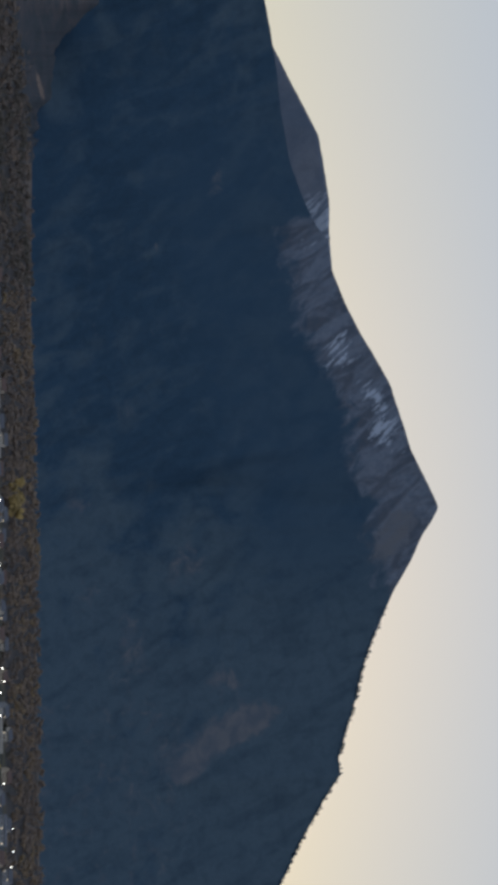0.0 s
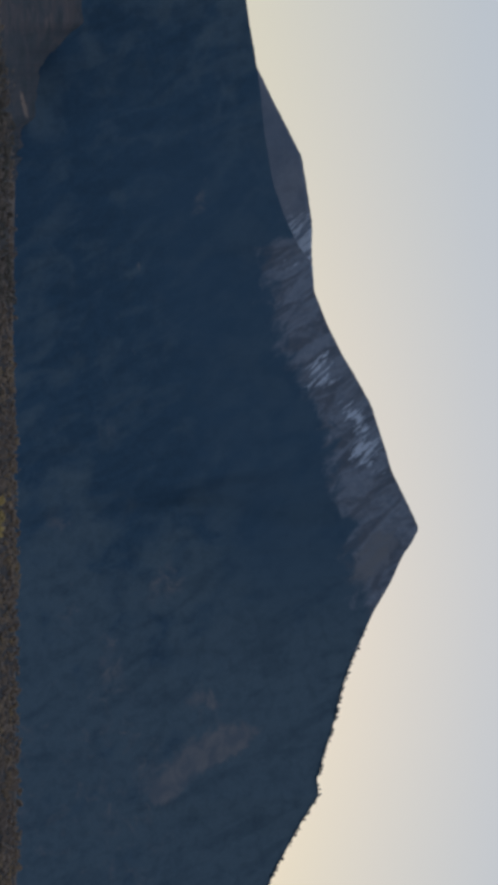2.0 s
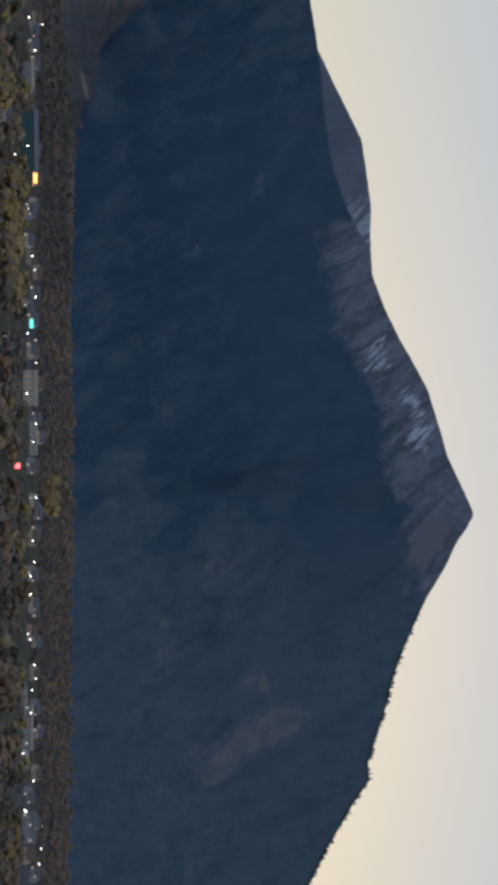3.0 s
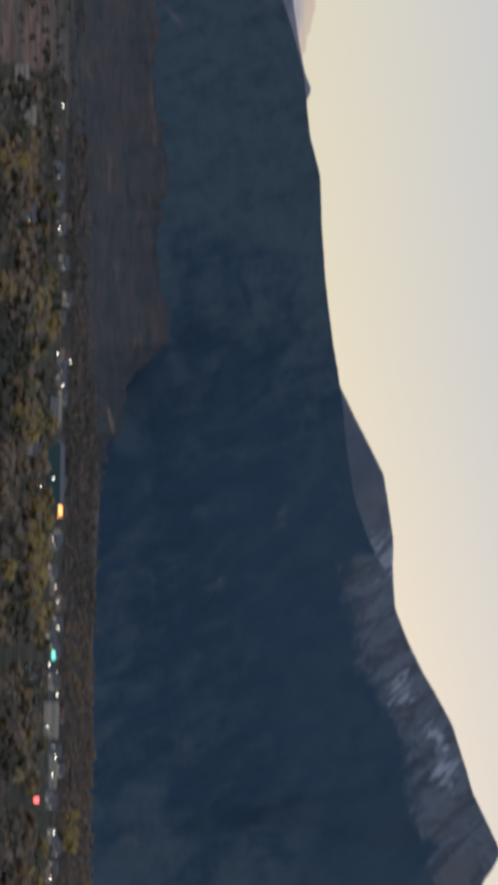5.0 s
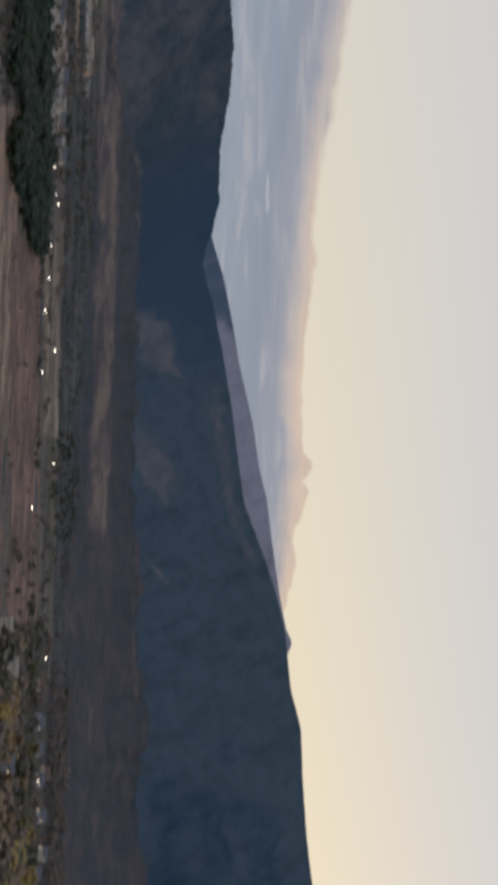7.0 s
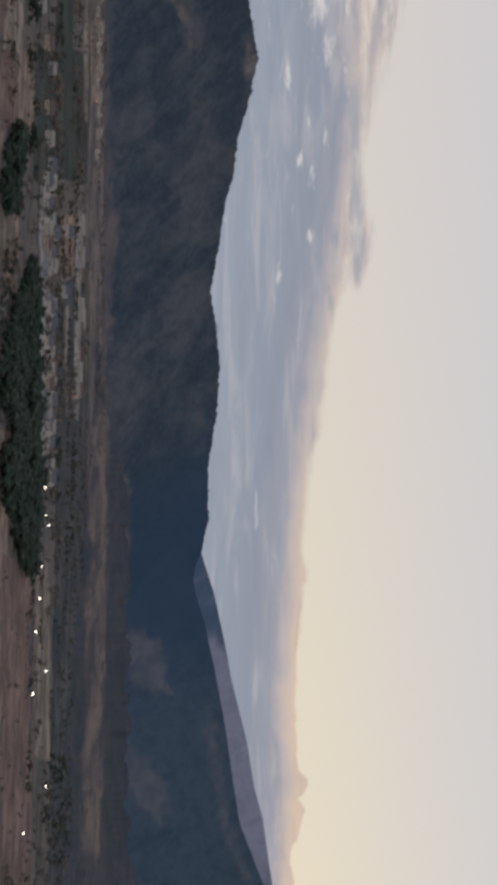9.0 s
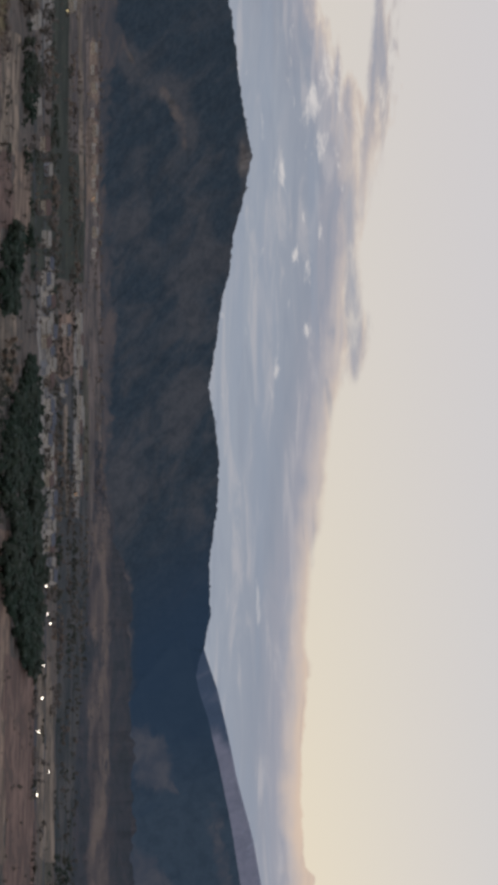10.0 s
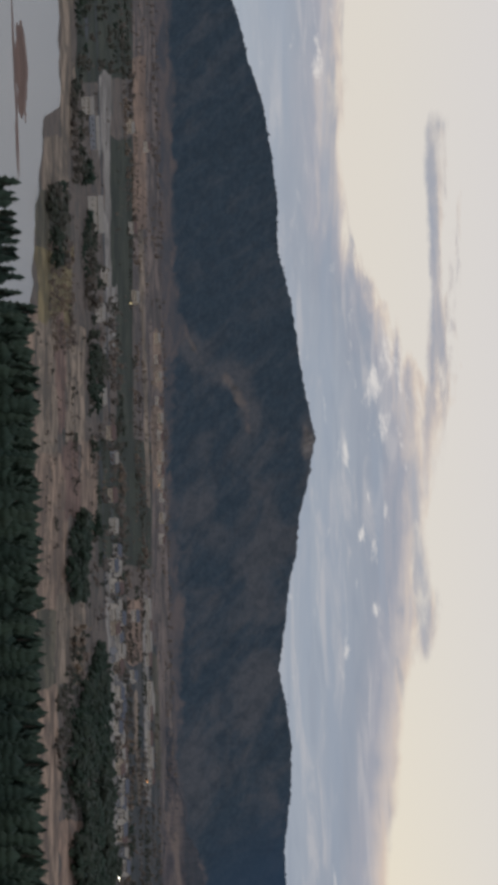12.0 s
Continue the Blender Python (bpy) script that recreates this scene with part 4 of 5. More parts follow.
def leaves(name, by_tone=True, colours=None):
    m = Nodes(name, 0.8, 0.2)
    if by_tone:
        colour = m.ramp(m.attribute("tone"), *TONES)
    else:
        colour = m.mix(m.random(), *colours)
    colour = m.mix(m.island(), m.mix(0.22, colour, (0.02, 0.022, 0.015)), colour)
    return m.done(m.mix(m.calc("MULTIPLY", m.step(0.4, 0.7, m.noise(0.3, 2)), 0.15), colour, (0.03, 0.025, 0.015)))


LEAVES = leaves("leaves")
NEEDLES = leaves("needles", False, ((0.030, 0.051, 0.037), (0.053, 0.078, 0.050)))
GOLD = leaves("golden_leaves", False, ((0.25, 0.172, 0.062), (0.35, 0.236, 0.078)))
RUST = leaves("rust_leaves", False, ((0.15, 0.098, 0.056), (0.23, 0.14, 0.062)))
OLIVE = leaves("olive_leaves", False, ((0.078, 0.074, 0.038), (0.135, 0.114, 0.050)))
BARE_TWIGS = leaves("leafless_twigs", False, ((0.15, 0.122, 0.102), (0.21, 0.17, 0.135)))


def bark_material():
    m = Nodes("bark", 0.95, 0.1)
    return m.done(m.mix(m.noise(2.5, 4, 0.6, m.scaled(1, 1, 0.2)), (0.055, 0.042, 0.034), (0.11, 0.088, 0.07)))


BARK = bark_material()
rng = np.random.default_rng(7)
BROAD = [broadleaf(rng, 1.0, rng.uniform(0.34, 0.46), 17, 0.16, 2.3) for _ in range(7)]
LOW_BROAD = [broadleaf(rng, 1.0, rng.uniform(0.34, 0.46), 14, 0.1, 1.9) for _ in range(6)]
SOFT_BROAD = [broadleaf(rng, 1.0, rng.uniform(0.34, 0.46), 7, 0.06, 2.9) for _ in range(6)]
FIRS = [conifer(rng, 1.0, rng.uniform(0.125, 0.19), 24) for _ in range(6)]


def woods(name, label, sites, templates, material=None, rounded=True, lift=0.35):
    """Uncountable trees as one mesh; sites: x, y, z, height, tone."""
    pieces, tones, outward = [], [], []
    for x, y, z, h, tone in sites:
        v, f = templates[rng.integers(len(templates))][1]
        a = rng.uniform(0, 6.28)
        turned = np.stack([v[:, 0] * np.cos(a) - v[:, 1] * np.sin(a), v[:, 0] * np.sin(a) + v[:, 1] * np.cos(a), v[:, 2]], 1)
        pieces.append((turned * h * (rng.uniform(0.85, 1.2), rng.uniform(0.85, 1.2), 1) + (x, y, z), f))
        tones.append(np.full(len(v), tone))
        outward.append(turned - (0, 0, 0.15 - lift))
    verts, faces = join(pieces)
    return tagged(new(name, tri_mesh(name, verts, faces, material or LEAVES, np.concatenate(tones), normals=np.concatenate(outward) if rounded else None)), label, "trees", kind="stuff")


def scatter(count, b0, b1, low, high, heights, tones, clumped=0.0, seed=1):
    """Sites on the valley floor between two bearings and two dips."""
    out, r0, r1 = [], reach(low), reach(high)
    while len(out) < count:
        bearing, r = rng.uniform(b0, b1), (rng.uniform(r0 ** 2, r1 ** 2)) ** 0.5
        x, y, _ = spot(bearing, r)
        if clumped and fbm(np.array(x / 70.0), np.array(y / 70.0), 3, seed) < rng.uniform(0.2, 0.2 + clumped):
            continue
        hue = float(np.clip((tones[0] + tones[1]) / 2 + (tones[1] - tones[0]) * (0.22 * rng.uniform(-0.5, 0.5) + 2.4 * (float(fbm(np.array(x / 36.0), np.array(y / 60.0), 2, seed + 2)) - 0.375)), max(0, tones[0] - 0.05), min(1, tones[1] + 0.05)))
        out.append((x, y, FLOOR, rng.uniform(*heights), hue))
    return out


def grove(count, outline, heights, tones, seed):
    """Sites in a wood whose near and far edges run through (bearing, near dip, far dip), with ragged margins."""
    out, bs = [], [o[0] for o in outline]
    while len(out) < count:
        bearing = rng.uniform(bs[0], bs[-1])
        near, far = (reach(float(np.interp(bearing, bs, [o[k] for o in outline]))) for k in (1, 2))
        near += 130 * (float(fbm(np.array(bearing * 1.9), np.array(0.5), 3, seed)) - 0.44)
        far += 90 * (float(fbm(np.array(bearing * 2.3), np.array(3.5), 3, seed)) - 0.44)
        r = rng.uniform(near, far)
        if near >= far or rng.uniform() > 1.2 * (far - near) / 330 + 0.15:
            continue
        x, y, _ = spot(bearing, r)
        thin = float(fbm(np.array(x / 45.0), np.array(y / 45.0), 3, seed + 1))
        out.append((x, y, FLOOR, rng.uniform(*heights) * (0.6 + 0.8 * thin), float(np.clip(tones[0] + (tones[1] - tones[0]) * (2.2 * thin - 0.6) + rng.uniform(-0.04, 0.04), 0, 1))))
    return out


def away_from_signs(sites):
    """Keeps the sight lines to the two lit signs in the town open."""
    return [s for s in sites if not any(b0 < math.degrees(math.atan2(s[0], s[1])) < b1 for b0, b1 in ((0.3, 0.9), (-3.8, -3.2)))]


woods("woods", "dark dense green wood on the valley floor", grove(900, [(-40.0, -4.25, -4.1), (-39.2, -4.5, -4.02), (-38.5, -4.8, -4.0), (-37.4, -5.05, -4.0), (-36.4, -5.1, -4.0), (-35.4, -4.85, -4.0), (-34.0, -5.0, -4.0), (-32.8, -4.9, -4.0), (-31.8, -4.6, -4.0), (-31.0, -4.3, -4.05)], (8, 13), (0.0, 0.07), 33)
      + grove(150, [(-40.4, -4.9, -4.5), (-38.5, -5.3, -4.8), (-36.8, -5.45, -5.0), (-35.0, -5.2, -4.8)], (3, 7), (0.05, 0.5), 34) + scatter(14, -40.6, -39.0, -4.95, -4.6, (5, 9), (0.5, 0.75)), SOFT_BROAD)
woods("woods", "dark green tree clump between fields", grove(130, [(-43.8, -4.75, -4.45), (-43.2, -4.95, -4.42), (-42.4, -5.05, -4.55), (-41.4, -5.0, -4.7)], (7, 12), (0.0, 0.06), 35), SOFT_BROAD)
woods("woods", "dark green trees by the gravel track", grove(70, [(-48.7, -4.2, -3.95), (-48.0, -4.3, -3.9), (-47.2, -4.2, -3.95)], (6, 10), (0.0, 0.2), 36) + grove(60, [(-52.2, -4.3, -4.0), (-50.8, -4.35, -3.9), (-50.2, -4.1, -3.9)], (5, 9), (0.05, 0.4), 37), SOFT_BROAD)
woods("woods", "dark bushes by the lake shore", scatter(80, -53.3, -51.0, -5.28, -4.85, (6, 10), (0.0, 0.45)), SOFT_BROAD)
woods("woods", "golden-brown reeds and willows by the shore", scatter(170, -51.6, -48.6, -5.3, -4.6, (2, 5), (0.5, 0.68)), SOFT_BROAD)
woods("woods", "dark green trees around the farm by the lake", scatter(60, -56.2, -53.4, -4.5, -4.2, (5, 8), (0.1, 0.45), 0.3) + scatter(110, -60, -56.4, -4.2, -2.8, (5, 9), (0.0, 0.3), 0.4), SOFT_BROAD)


def hedge(dip, b0, b1, gap, heights, tones, seed, wander=14.0, spacing=5.0):
    """Trees and bushes set close along a line across the valley, with gaps."""
    r, out = reach(dip), []
    for bearing in np.arange(b0, b1, math.degrees(spacing / r)):
        if float(fbm(np.array(bearing * 1.4), np.array(dip * 9.0), 3, seed)) < gap:
            continue
        size = 0.6 + 0.8 * float(value_noise(np.array(bearing * 3.1), np.array(dip), seed + 2))
        x, y, _ = spot(bearing + rng.uniform(-0.05, 0.05), r + wander * 3 * (float(fbm(np.array(bearing * 0.6), np.array(dip), 2, seed)) - 0.375) + rng.uniform(-wander, wander) * 0.4)
        hue = tones[0] + (tones[1] - tones[0]) * float(np.clip(2 * value_noise(np.array(bearing * 1.1), np.array(dip * 5), seed + 6) - 0.5 + rng.uniform(-0.15, 0.15), 0, 1))
        out.append((x, y, FLOOR, size * rng.uniform(*heights), hue))
    return out


woods("woods", "dark green hedges along the pasture", hedge(-4.20, -60, -43, 0.42, (6, 10), (0.0, 0.35), 3) + hedge(-4.08, -60, -46, 0.46, (5, 9), (0.0, 0.35), 4) + hedge(-2.95, -60, -42, 0.38, (4, 7), (0.2, 0.6), 7) + hedge(-2.82, -60, -42, 0.34, (5, 8), (0.2, 0.6), 8), SOFT_BROAD)
woods("woods", "leafless brown trees before the forested hill", scatter(420, -60, -31, -2.12, -1.96, (4, 7), (0.40, 0.60), 0.25, 9) + scatter(260, -60, -31, -2.75, -2.2, (2, 5), (0.42, 0.66), 0.5, 9) + hedge(-2.66, -60, -31, 0.46, (3, 6), (0.3, 0.6), 9) + hedge(-2.20, -60, -31, 0.42, (4, 7), (0.35, 0.60), 10), SOFT_BROAD)
woods("woods", "trees between the village houses", scatter(420, -50, -33, -3.72, -3.3, (4, 8), (0.05, 0.6)) + hedge(-3.46, -43, -31, 0.36, (5, 8), (0.1, 0.6), 11) + hedge(-3.28, -42, -31, 0.36, (5, 8), (0.15, 0.6), 12) + hedge(-3.05, -42, -31, 0.42, (4, 7), (0.05, 0.4), 13) + hedge(-2.88, -42, -31, 0.42, (4, 7), (0.1, 0.5), 14), SOFT_BROAD)
woods("woods", "dark trees behind the ploughed fields", scatter(900, -38, -17, -3.3, -2.45, (2.5, 6), (0.16, 0.48), 0.35, 3) + grove(120, [(-25.8, -3.5, -3.0), (-24.5, -3.6, -2.7), (-22.6, -3.5, -2.8)], (4, 8), (0.05, 0.3), 38) + hedge(-3.38, -32, -17, 0.50, (4, 7), (0.2, 0.5), 15), SOFT_BROAD)
woods("woods", "hedge bushes along the lane", hedge(-3.98, -33, -20, 0.47, (3, 6), (0.1, 0.5), 17, 8.0, 3.0) + hedge(-3.74, -33, -20, 0.50, (3, 6), (0.2, 0.6), 18, 8.0, 3.0) + hedge(-4.06, -50, -41, 0.40, (3, 6), (0.05, 0.5), 19) + hedge(-4.22, -50, -41, 0.44, (3, 6), (0.05, 0.5), 20) + hedge(-3.88, -50, -41, 0.40, (3, 6), (0.1, 0.6), 21), SOFT_BROAD)
woods("woods", "leafless brown tree belt under the mountain", scatter(1300, -18.5, -4.5, -3.36, -2.46, (5, 10), (0.28, 0.56)) + scatter(1600, -4.5, 15, -3.36, -2.46, (5, 10), (0.48, 0.72)), SOFT_BROAD, lift=1.1)
woods("woods", "autumn trees crowding the town", away_from_signs(scatter(600, -20, 15, -5.6, -4.22, (10, 17), (0.20, 0.80), 0.4, 12)) + scatter(70, -23.0, -19.4, -4.75, -3.5, (3, 7), (0.1, 0.5), 0.4, 12), SOFT_BROAD)
woods("woods", "small bushes scattered over the fields", scatter(420, -59.5, -40, -4.5, -2.3, (1.5, 4), (0.15, 0.6), 0.5, 25) + scatter(160, -49, -40, -5.6, -4.5, (1.2, 3), (0.2, 0.6), 0.5, 26) + scatter(90, -31.5, -20.5, -5.1, -3.5, (1.2, 3.5), (0.1, 0.6), 0.6, 27) + scatter(40, -50, -20, -5.8, -3.9, (1.5, 4), (0.1, 0.6), 0.5, 15) + hedge(-5.3, -50, -42, 0.50, (2, 4), (0.2, 0.6), 23, 6.0, 2.0) + hedge(-4.7, -50, -42, 0.46, (2, 5), (0.1, 0.6), 24, 8.0, 2.4), SOFT_BROAD)
woods("woods", "autumn trees between the town buildings", scatter(120, -20, 14, -3.60, -3.36, (5, 9), (0.3, 0.7)) + scatter(100, -20, -8.8, -4.1, -3.72, (6, 10), (0.15, 0.80), 0.25, 12) + scatter(90, -8.8, 15, -4.1, -3.82, (4, 7), (0.15, 0.80), 0.25, 12), SOFT_BROAD)


# ---- the forest's own trees on the slopes and along the crests ----
TUFT = [(None, join([(OCTA * rng.uniform(0.7, 1.3, (6, 1)) * (0.30, 0.30, 0.34) + (rng.uniform(-0.2, 0.2), rng.uniform(-0.2, 0.2), z), OCTA_FACES) for z in (0.25, 0.55, 0.8)])) for _ in range(5)]


def slope_leaves(name, dark, bare):
    m = Nodes(name, 0.95, 0.1)
    return m.done(m.mix(m.calc("MULTIPLY", m.island(), 0.6), m.mix(m.attribute("tone"), dark, bare), m.mix(0.3, dark, (0.012, 0.016, 0.02))))


def slope_trees(name, label, ob, count, keep, heights, material, bare_share, seed, jitter=1.2):
    """Trees that stand on a range's sheet wherever keep(bearing, height, bare) allows."""
    mesh = ob.data
    n = len(mesh.vertices)
    co = np.empty(n * 3)
    mesh.vertices.foreach_get("co", co)
    co = co.reshape(-1, 3)
    fields = {}
    for key in ("along", "level", "bare"):
        fields[key] = np.empty(n)
        mesh.attributes[key].data.foreach_get("value", fields[key])
    able = np.flatnonzero(keep(fields["along"], fields["level"], fields["bare"]))
    picked = rng.choice(able, count, replace=len(able) < count)
    shift = rng.uniform(-jitter, jitter, (count, 2))
    stand = fbm(co[picked, 0] / 160, co[picked, 1] / 160, 3, seed)
    sites = [(co[k, 0] + j[0], co[k, 1] + j[1], co[k, 2] - 1.0, rng.uniform(*heights), float(np.clip((g - 0.44) * 5 + bare_share + rng.uniform(-0.2, 0.2), 0, 1))) for k, j, g in zip(picked, shift, stand)]
    return woods(name, label, sites, TUFT, material, lift=1.6)


def hill_top(b):
    n = len(hill.data.vertices)
    along, level = np.empty(n), np.empty(n)
    hill.data.attributes["along"].data.foreach_get("value", along)
    hill.data.attributes["level"].data.foreach_get("value", level)
    columns, where = np.unique(np.round(along, 2), return_inverse=True)
    best = np.full(len(columns), -90.0)
    np.maximum.at(best, where, level)
    return np.interp(b, columns, best)


def crest_of(crest):
    crest = sorted(crest)
    return lambda b: np.interp(b, [c[0] for c in crest], [c[1] for c in crest])


# The crest trees repeat the haze blue of the mountain's forest.
MOUNTAIN_TREES = slope_leaves("mountain_trees", (0.028, 0.055, 0.084), (0.07, 0.085, 0.10))
HILL_TREES = slope_leaves("hill_trees", (0.058, 0.074, 0.084), (0.150, 0.130, 0.120))
slope_trees("forest", "dark conifers along the mountain crest", mountain, 300, lambda b, h, bare: (bare < 0.6) & (h > crest_of(main_crest)(b) - 0.10) & (b > 4.8), (4, 8), MOUNTAIN_TREES, 0.15, 5)
slope_trees("forest", "mixed trees along the hill crest", hill, 230, lambda b, h, bare: (h > hill_top(b) - 0.10) & (b < -31.5) & (b > -60), (2, 4.5), HILL_TREES, 0.25, 8)
BRUSH = slope_leaves("bench_brush", (0.048, 0.056, 0.062), (0.125, 0.102, 0.090))
slope_trees("brush", "dark and brown brush on the foothill", foothill, 1500, lambda b, h, bare: (h > -2.7) & (fbm(b * 1.1, h * 4.5, 3, 77) > 0.40), (1.5, 3.5), BRUSH, 0.45, 15, 5.0)


def part(name, mesh, parent, label=""):
    ob = new(name, mesh)
    ob.parent = parent
    return tagged(ob, label)


def tree_kind(name, template, leaf, label, category, group):
    """One tree of unit height, as an Empty with trunk and crown."""
    base = tagged(new(name), label, category, group)
    part("trunk", tri_mesh("trunk", *template[0], BARK), base)
    part("crown", tri_mesh("crown", *template[1], leaf, normals=None if leaf is NEEDLES else template[1][0] - (0, 0, 0.15)), base)
    return base


def plant(kinds, sites):
    """Set the kinds out over the sites (x, y, z, height); the first of each kind takes the first sites."""
    for n, (x, y, z, h) in enumerate(sites):
        m = Matrix.Translation((x, y, z)) @ pose(0, 0, 0, 0, 0, rng.uniform(0, 360)) @ Matrix.Diagonal((h, h, h, 1))
        if n < len(kinds):
            kinds[n].matrix_basis = m
        else:
            kind = kinds[rng.integers(len(kinds))]
            made = copy_thing(kind, m)
            made.matrix_basis = m


# the stand of tall conifers on the slope under the lookout
stand = []
while len(stand) < 298:
    bearing, r = rng.uniform(-53.5, -30.0), rng.uniform(235, 470)
    if bearing < -49.5 and rng.uniform() < 0.55:
        continue
    top = EYE - r * math.tan(radians(5.60 + (0.35 if bearing < -50 else 0) + abs(rng.normal(0, 0.16)) + 0.6 * rng.uniform() ** 3))
    z = float(ground_height(np.array(r))) - 2.5
    stand.append((*spot(bearing, r)[:2], z, top - z))
plant([tree_kind("conifer", FIRS[k], NEEDLES, "tall dark green conifer on the slope", "tree", "conifers on the slope") for k in range(6)], stand)

# the rest of the wood, too dense to count, fills the stand between them
thicket = []
while len(thicket) < 520:
    bearing, r = rng.uniform(-52.5, -29.5), rng.uniform(240, 480)
    if bearing < -49.8:
        continue
    top = EYE - r * math.tan(radians(5.80 + abs(rng.normal(0, 0.14))))
    z = float(ground_height(np.array(r))) - 2.5
    thicket.append((*spot(bearing, r)[:2], z, top - z, 0.0))
woods("woods", "dense dark green conifer wood on the slope", thicket, FIRS, NEEDLES, False)


def town_sites(count, b0, b1, low, high, heights):
    return [site[:4] for site in away_from_signs(scatter(count, b0, b1, low, high, heights, (0, 1), 0.3, 17))]


plant([tree_kind("autumn_tree", BROAD[k], GOLD, "golden-leaved autumn tree in the town", "tree", "golden town trees") for k in range(3)],
      town_sites(26, -8.6, -4.6, -4.9, -4.2, (13, 18)) + town_sites(16, -14.3, -12.3, -4.9, -4.0, (11, 17)) + town_sites(12, -10.9, -9.3, -4.9, -4.0, (11, 17)) + town_sites(10, -19, 3, -5.4, -4.15, (12, 18)) + town_sites(10, 3, 13.5, -4.4, -4.0, (10, 15)) + town_sites(14, 0.6, 2.2, -3.45, -3.0, (12, 17)))
plant([tree_kind("autumn_tree", BROAD[k], RUST, "rust-brown autumn tree in the town", "tree", "rust town trees") for k in range(3, 5)], town_sites(60, -19, 14, -5.4, -4.1, (11, 18)))
plant([tree_kind("garden_tree", BROAD[k], OLIVE, "olive-green broadleaf tree in the town", "tree", "green town trees") for k in (5, 6)], town_sites(60, -20, 14, -5.4, -4.05, (10, 16)))
plant([tree_kind("bare_tree", LOW_BROAD[k], BARE_TWIGS, "leafless brown tree among the fields", "tree", "bare valley trees") for k in (0, 1)],
      town_sites(36, -34, -18, -4.1, -3.5, (6, 10)) + town_sites(36, -50, -34, -4.2, -3.4, (6, 10)))


# ---- houses ----
def plain(name, base, other, scale, rough=0.85, spec=0.3, metal=0.0):
    m = Nodes(name, rough, spec)
    m.bsdf.inputs["Metallic"].default_value = metal
    colour = m.mix(m.step(0.35, 0.7, m.noise(scale, 5, 0.65)), base, other)
    return m.done(m.mix(m.calc("MULTIPLY", m.random(), 0.35), colour, m.mix(0.5, colour, other)))


WHITE_WALL = plain("white_render", (0.60, 0.53, 0.44), (0.43, 0.38, 0.32), 0.8)
CREAM_WALL = plain("cream_render", (0.52, 0.43, 0.32), (0.42, 0.34, 0.26), 0.8)
GREY_WALL = plain("grey_render", (0.34, 0.34, 0.35), (0.26, 0.26, 0.27), 0.8)
TEAL_WALL = plain("teal_cladding", (0.06, 0.13, 0.13), (0.05, 0.10, 0.11), 0.6)
SLATE = plain("slate_roof", (0.11, 0.11, 0.12), (0.075, 0.075, 0.085), 1.2, 0.7)
TIN = plain("tin_roof", (0.31, 0.265, 0.21), (0.19, 0.165, 0.135), 0.7, 0.75, 0.2)
CLAY = plain("clay_roof", (0.14, 0.088, 0.07), (0.10, 0.066, 0.055), 1.0)
GLASS = plain("window_glass", (0.03, 0.035, 0.04), (0.05, 0.05, 0.05), 1.0, 0.1, 0.5)
DOOR_WOOD = plain("door_wood", (0.12, 0.07, 0.045), (0.08, 0.05, 0.035), 2.0)
STEEL = plain("painted_steel", (0.25, 0.26, 0.27), (0.18, 0.18, 0.19), 1.0, 0.5, 0.4, 0.6)


def lit(name, colour, strength):
    material = bpy.data.materials.new(name)
    material.use_nodes = True
    bsdf = material.node_tree.nodes["Principled BSDF"]
    bsdf.inputs["Base Color"].default_value = (0.8, 0.8, 0.8, 1)
    bsdf.inputs["Emission Color"].default_value = (*colour, 1)
    bsdf.inputs["Emission Strength"].default_value = strength
    return material


WARM_WINDOW = lit("lit_window", (1.0, 0.72, 0.36), 1.0)
WHITE_LAMP = lit("white_lamp", (1.0, 0.90, 0.72), 9.0)
AMBER_LAMP = lit("amber_lamp", (1.0, 0.36, 0.03), 2.6)
RED_LAMP = lit("red_lamp", (1.0, 0.08, 0.06), 3.0)
GREEN_LAMP = lit("green_lamp", (0.10, 0.75, 0.55), 1.6)
YELLOW_LAMP = lit("yellow_lamp", (1.0, 0.80, 0.35), 2.5)


def solid(name, boxes, material, bevel=0.0):
    """A mesh of boxes (x0, x1, y0, y1, z0, z1)."""
    bm = bmesh.new()
    for x0, x1, y0, y1, z0, z1 in boxes:
        bmesh.ops.create_cube(bm, size=1, matrix=Matrix.Translation(((x0 + x1) / 2, (y0 + y1) / 2, (z0 + z1) / 2)) @ Matrix.Diagonal((x1 - x0, y1 - y0, z1 - z0, 1)))
    if bevel:
        bmesh.ops.bevel(bm, geom=bm.edges[:], offset=bevel, segments=1, affect="EDGES")
    mesh = bpy.data.meshes.new(name)
    bm.to_mesh(mesh)
    bm.free()
    mesh.materials.append(material)
    return mesh


def prism(name, outline, y0, y1, material):
    """A closed outline in x and z, drawn out along y."""
    n = len(outline)
    verts = [(x, y0, z) for x, z in outline] + [(x, y1, z) for x, z in outline]
    faces = [tuple(range(n))[::-1], tuple(range(n, 2 * n))] + [(k, (k + 1) % n, n + (k + 1) % n, n + k) for k in range(n)]
    mesh = bpy.data.meshes.new(name)
    mesh.from_pydata(verts, [], faces)
    mesh.materials.append(material)
    return mesh


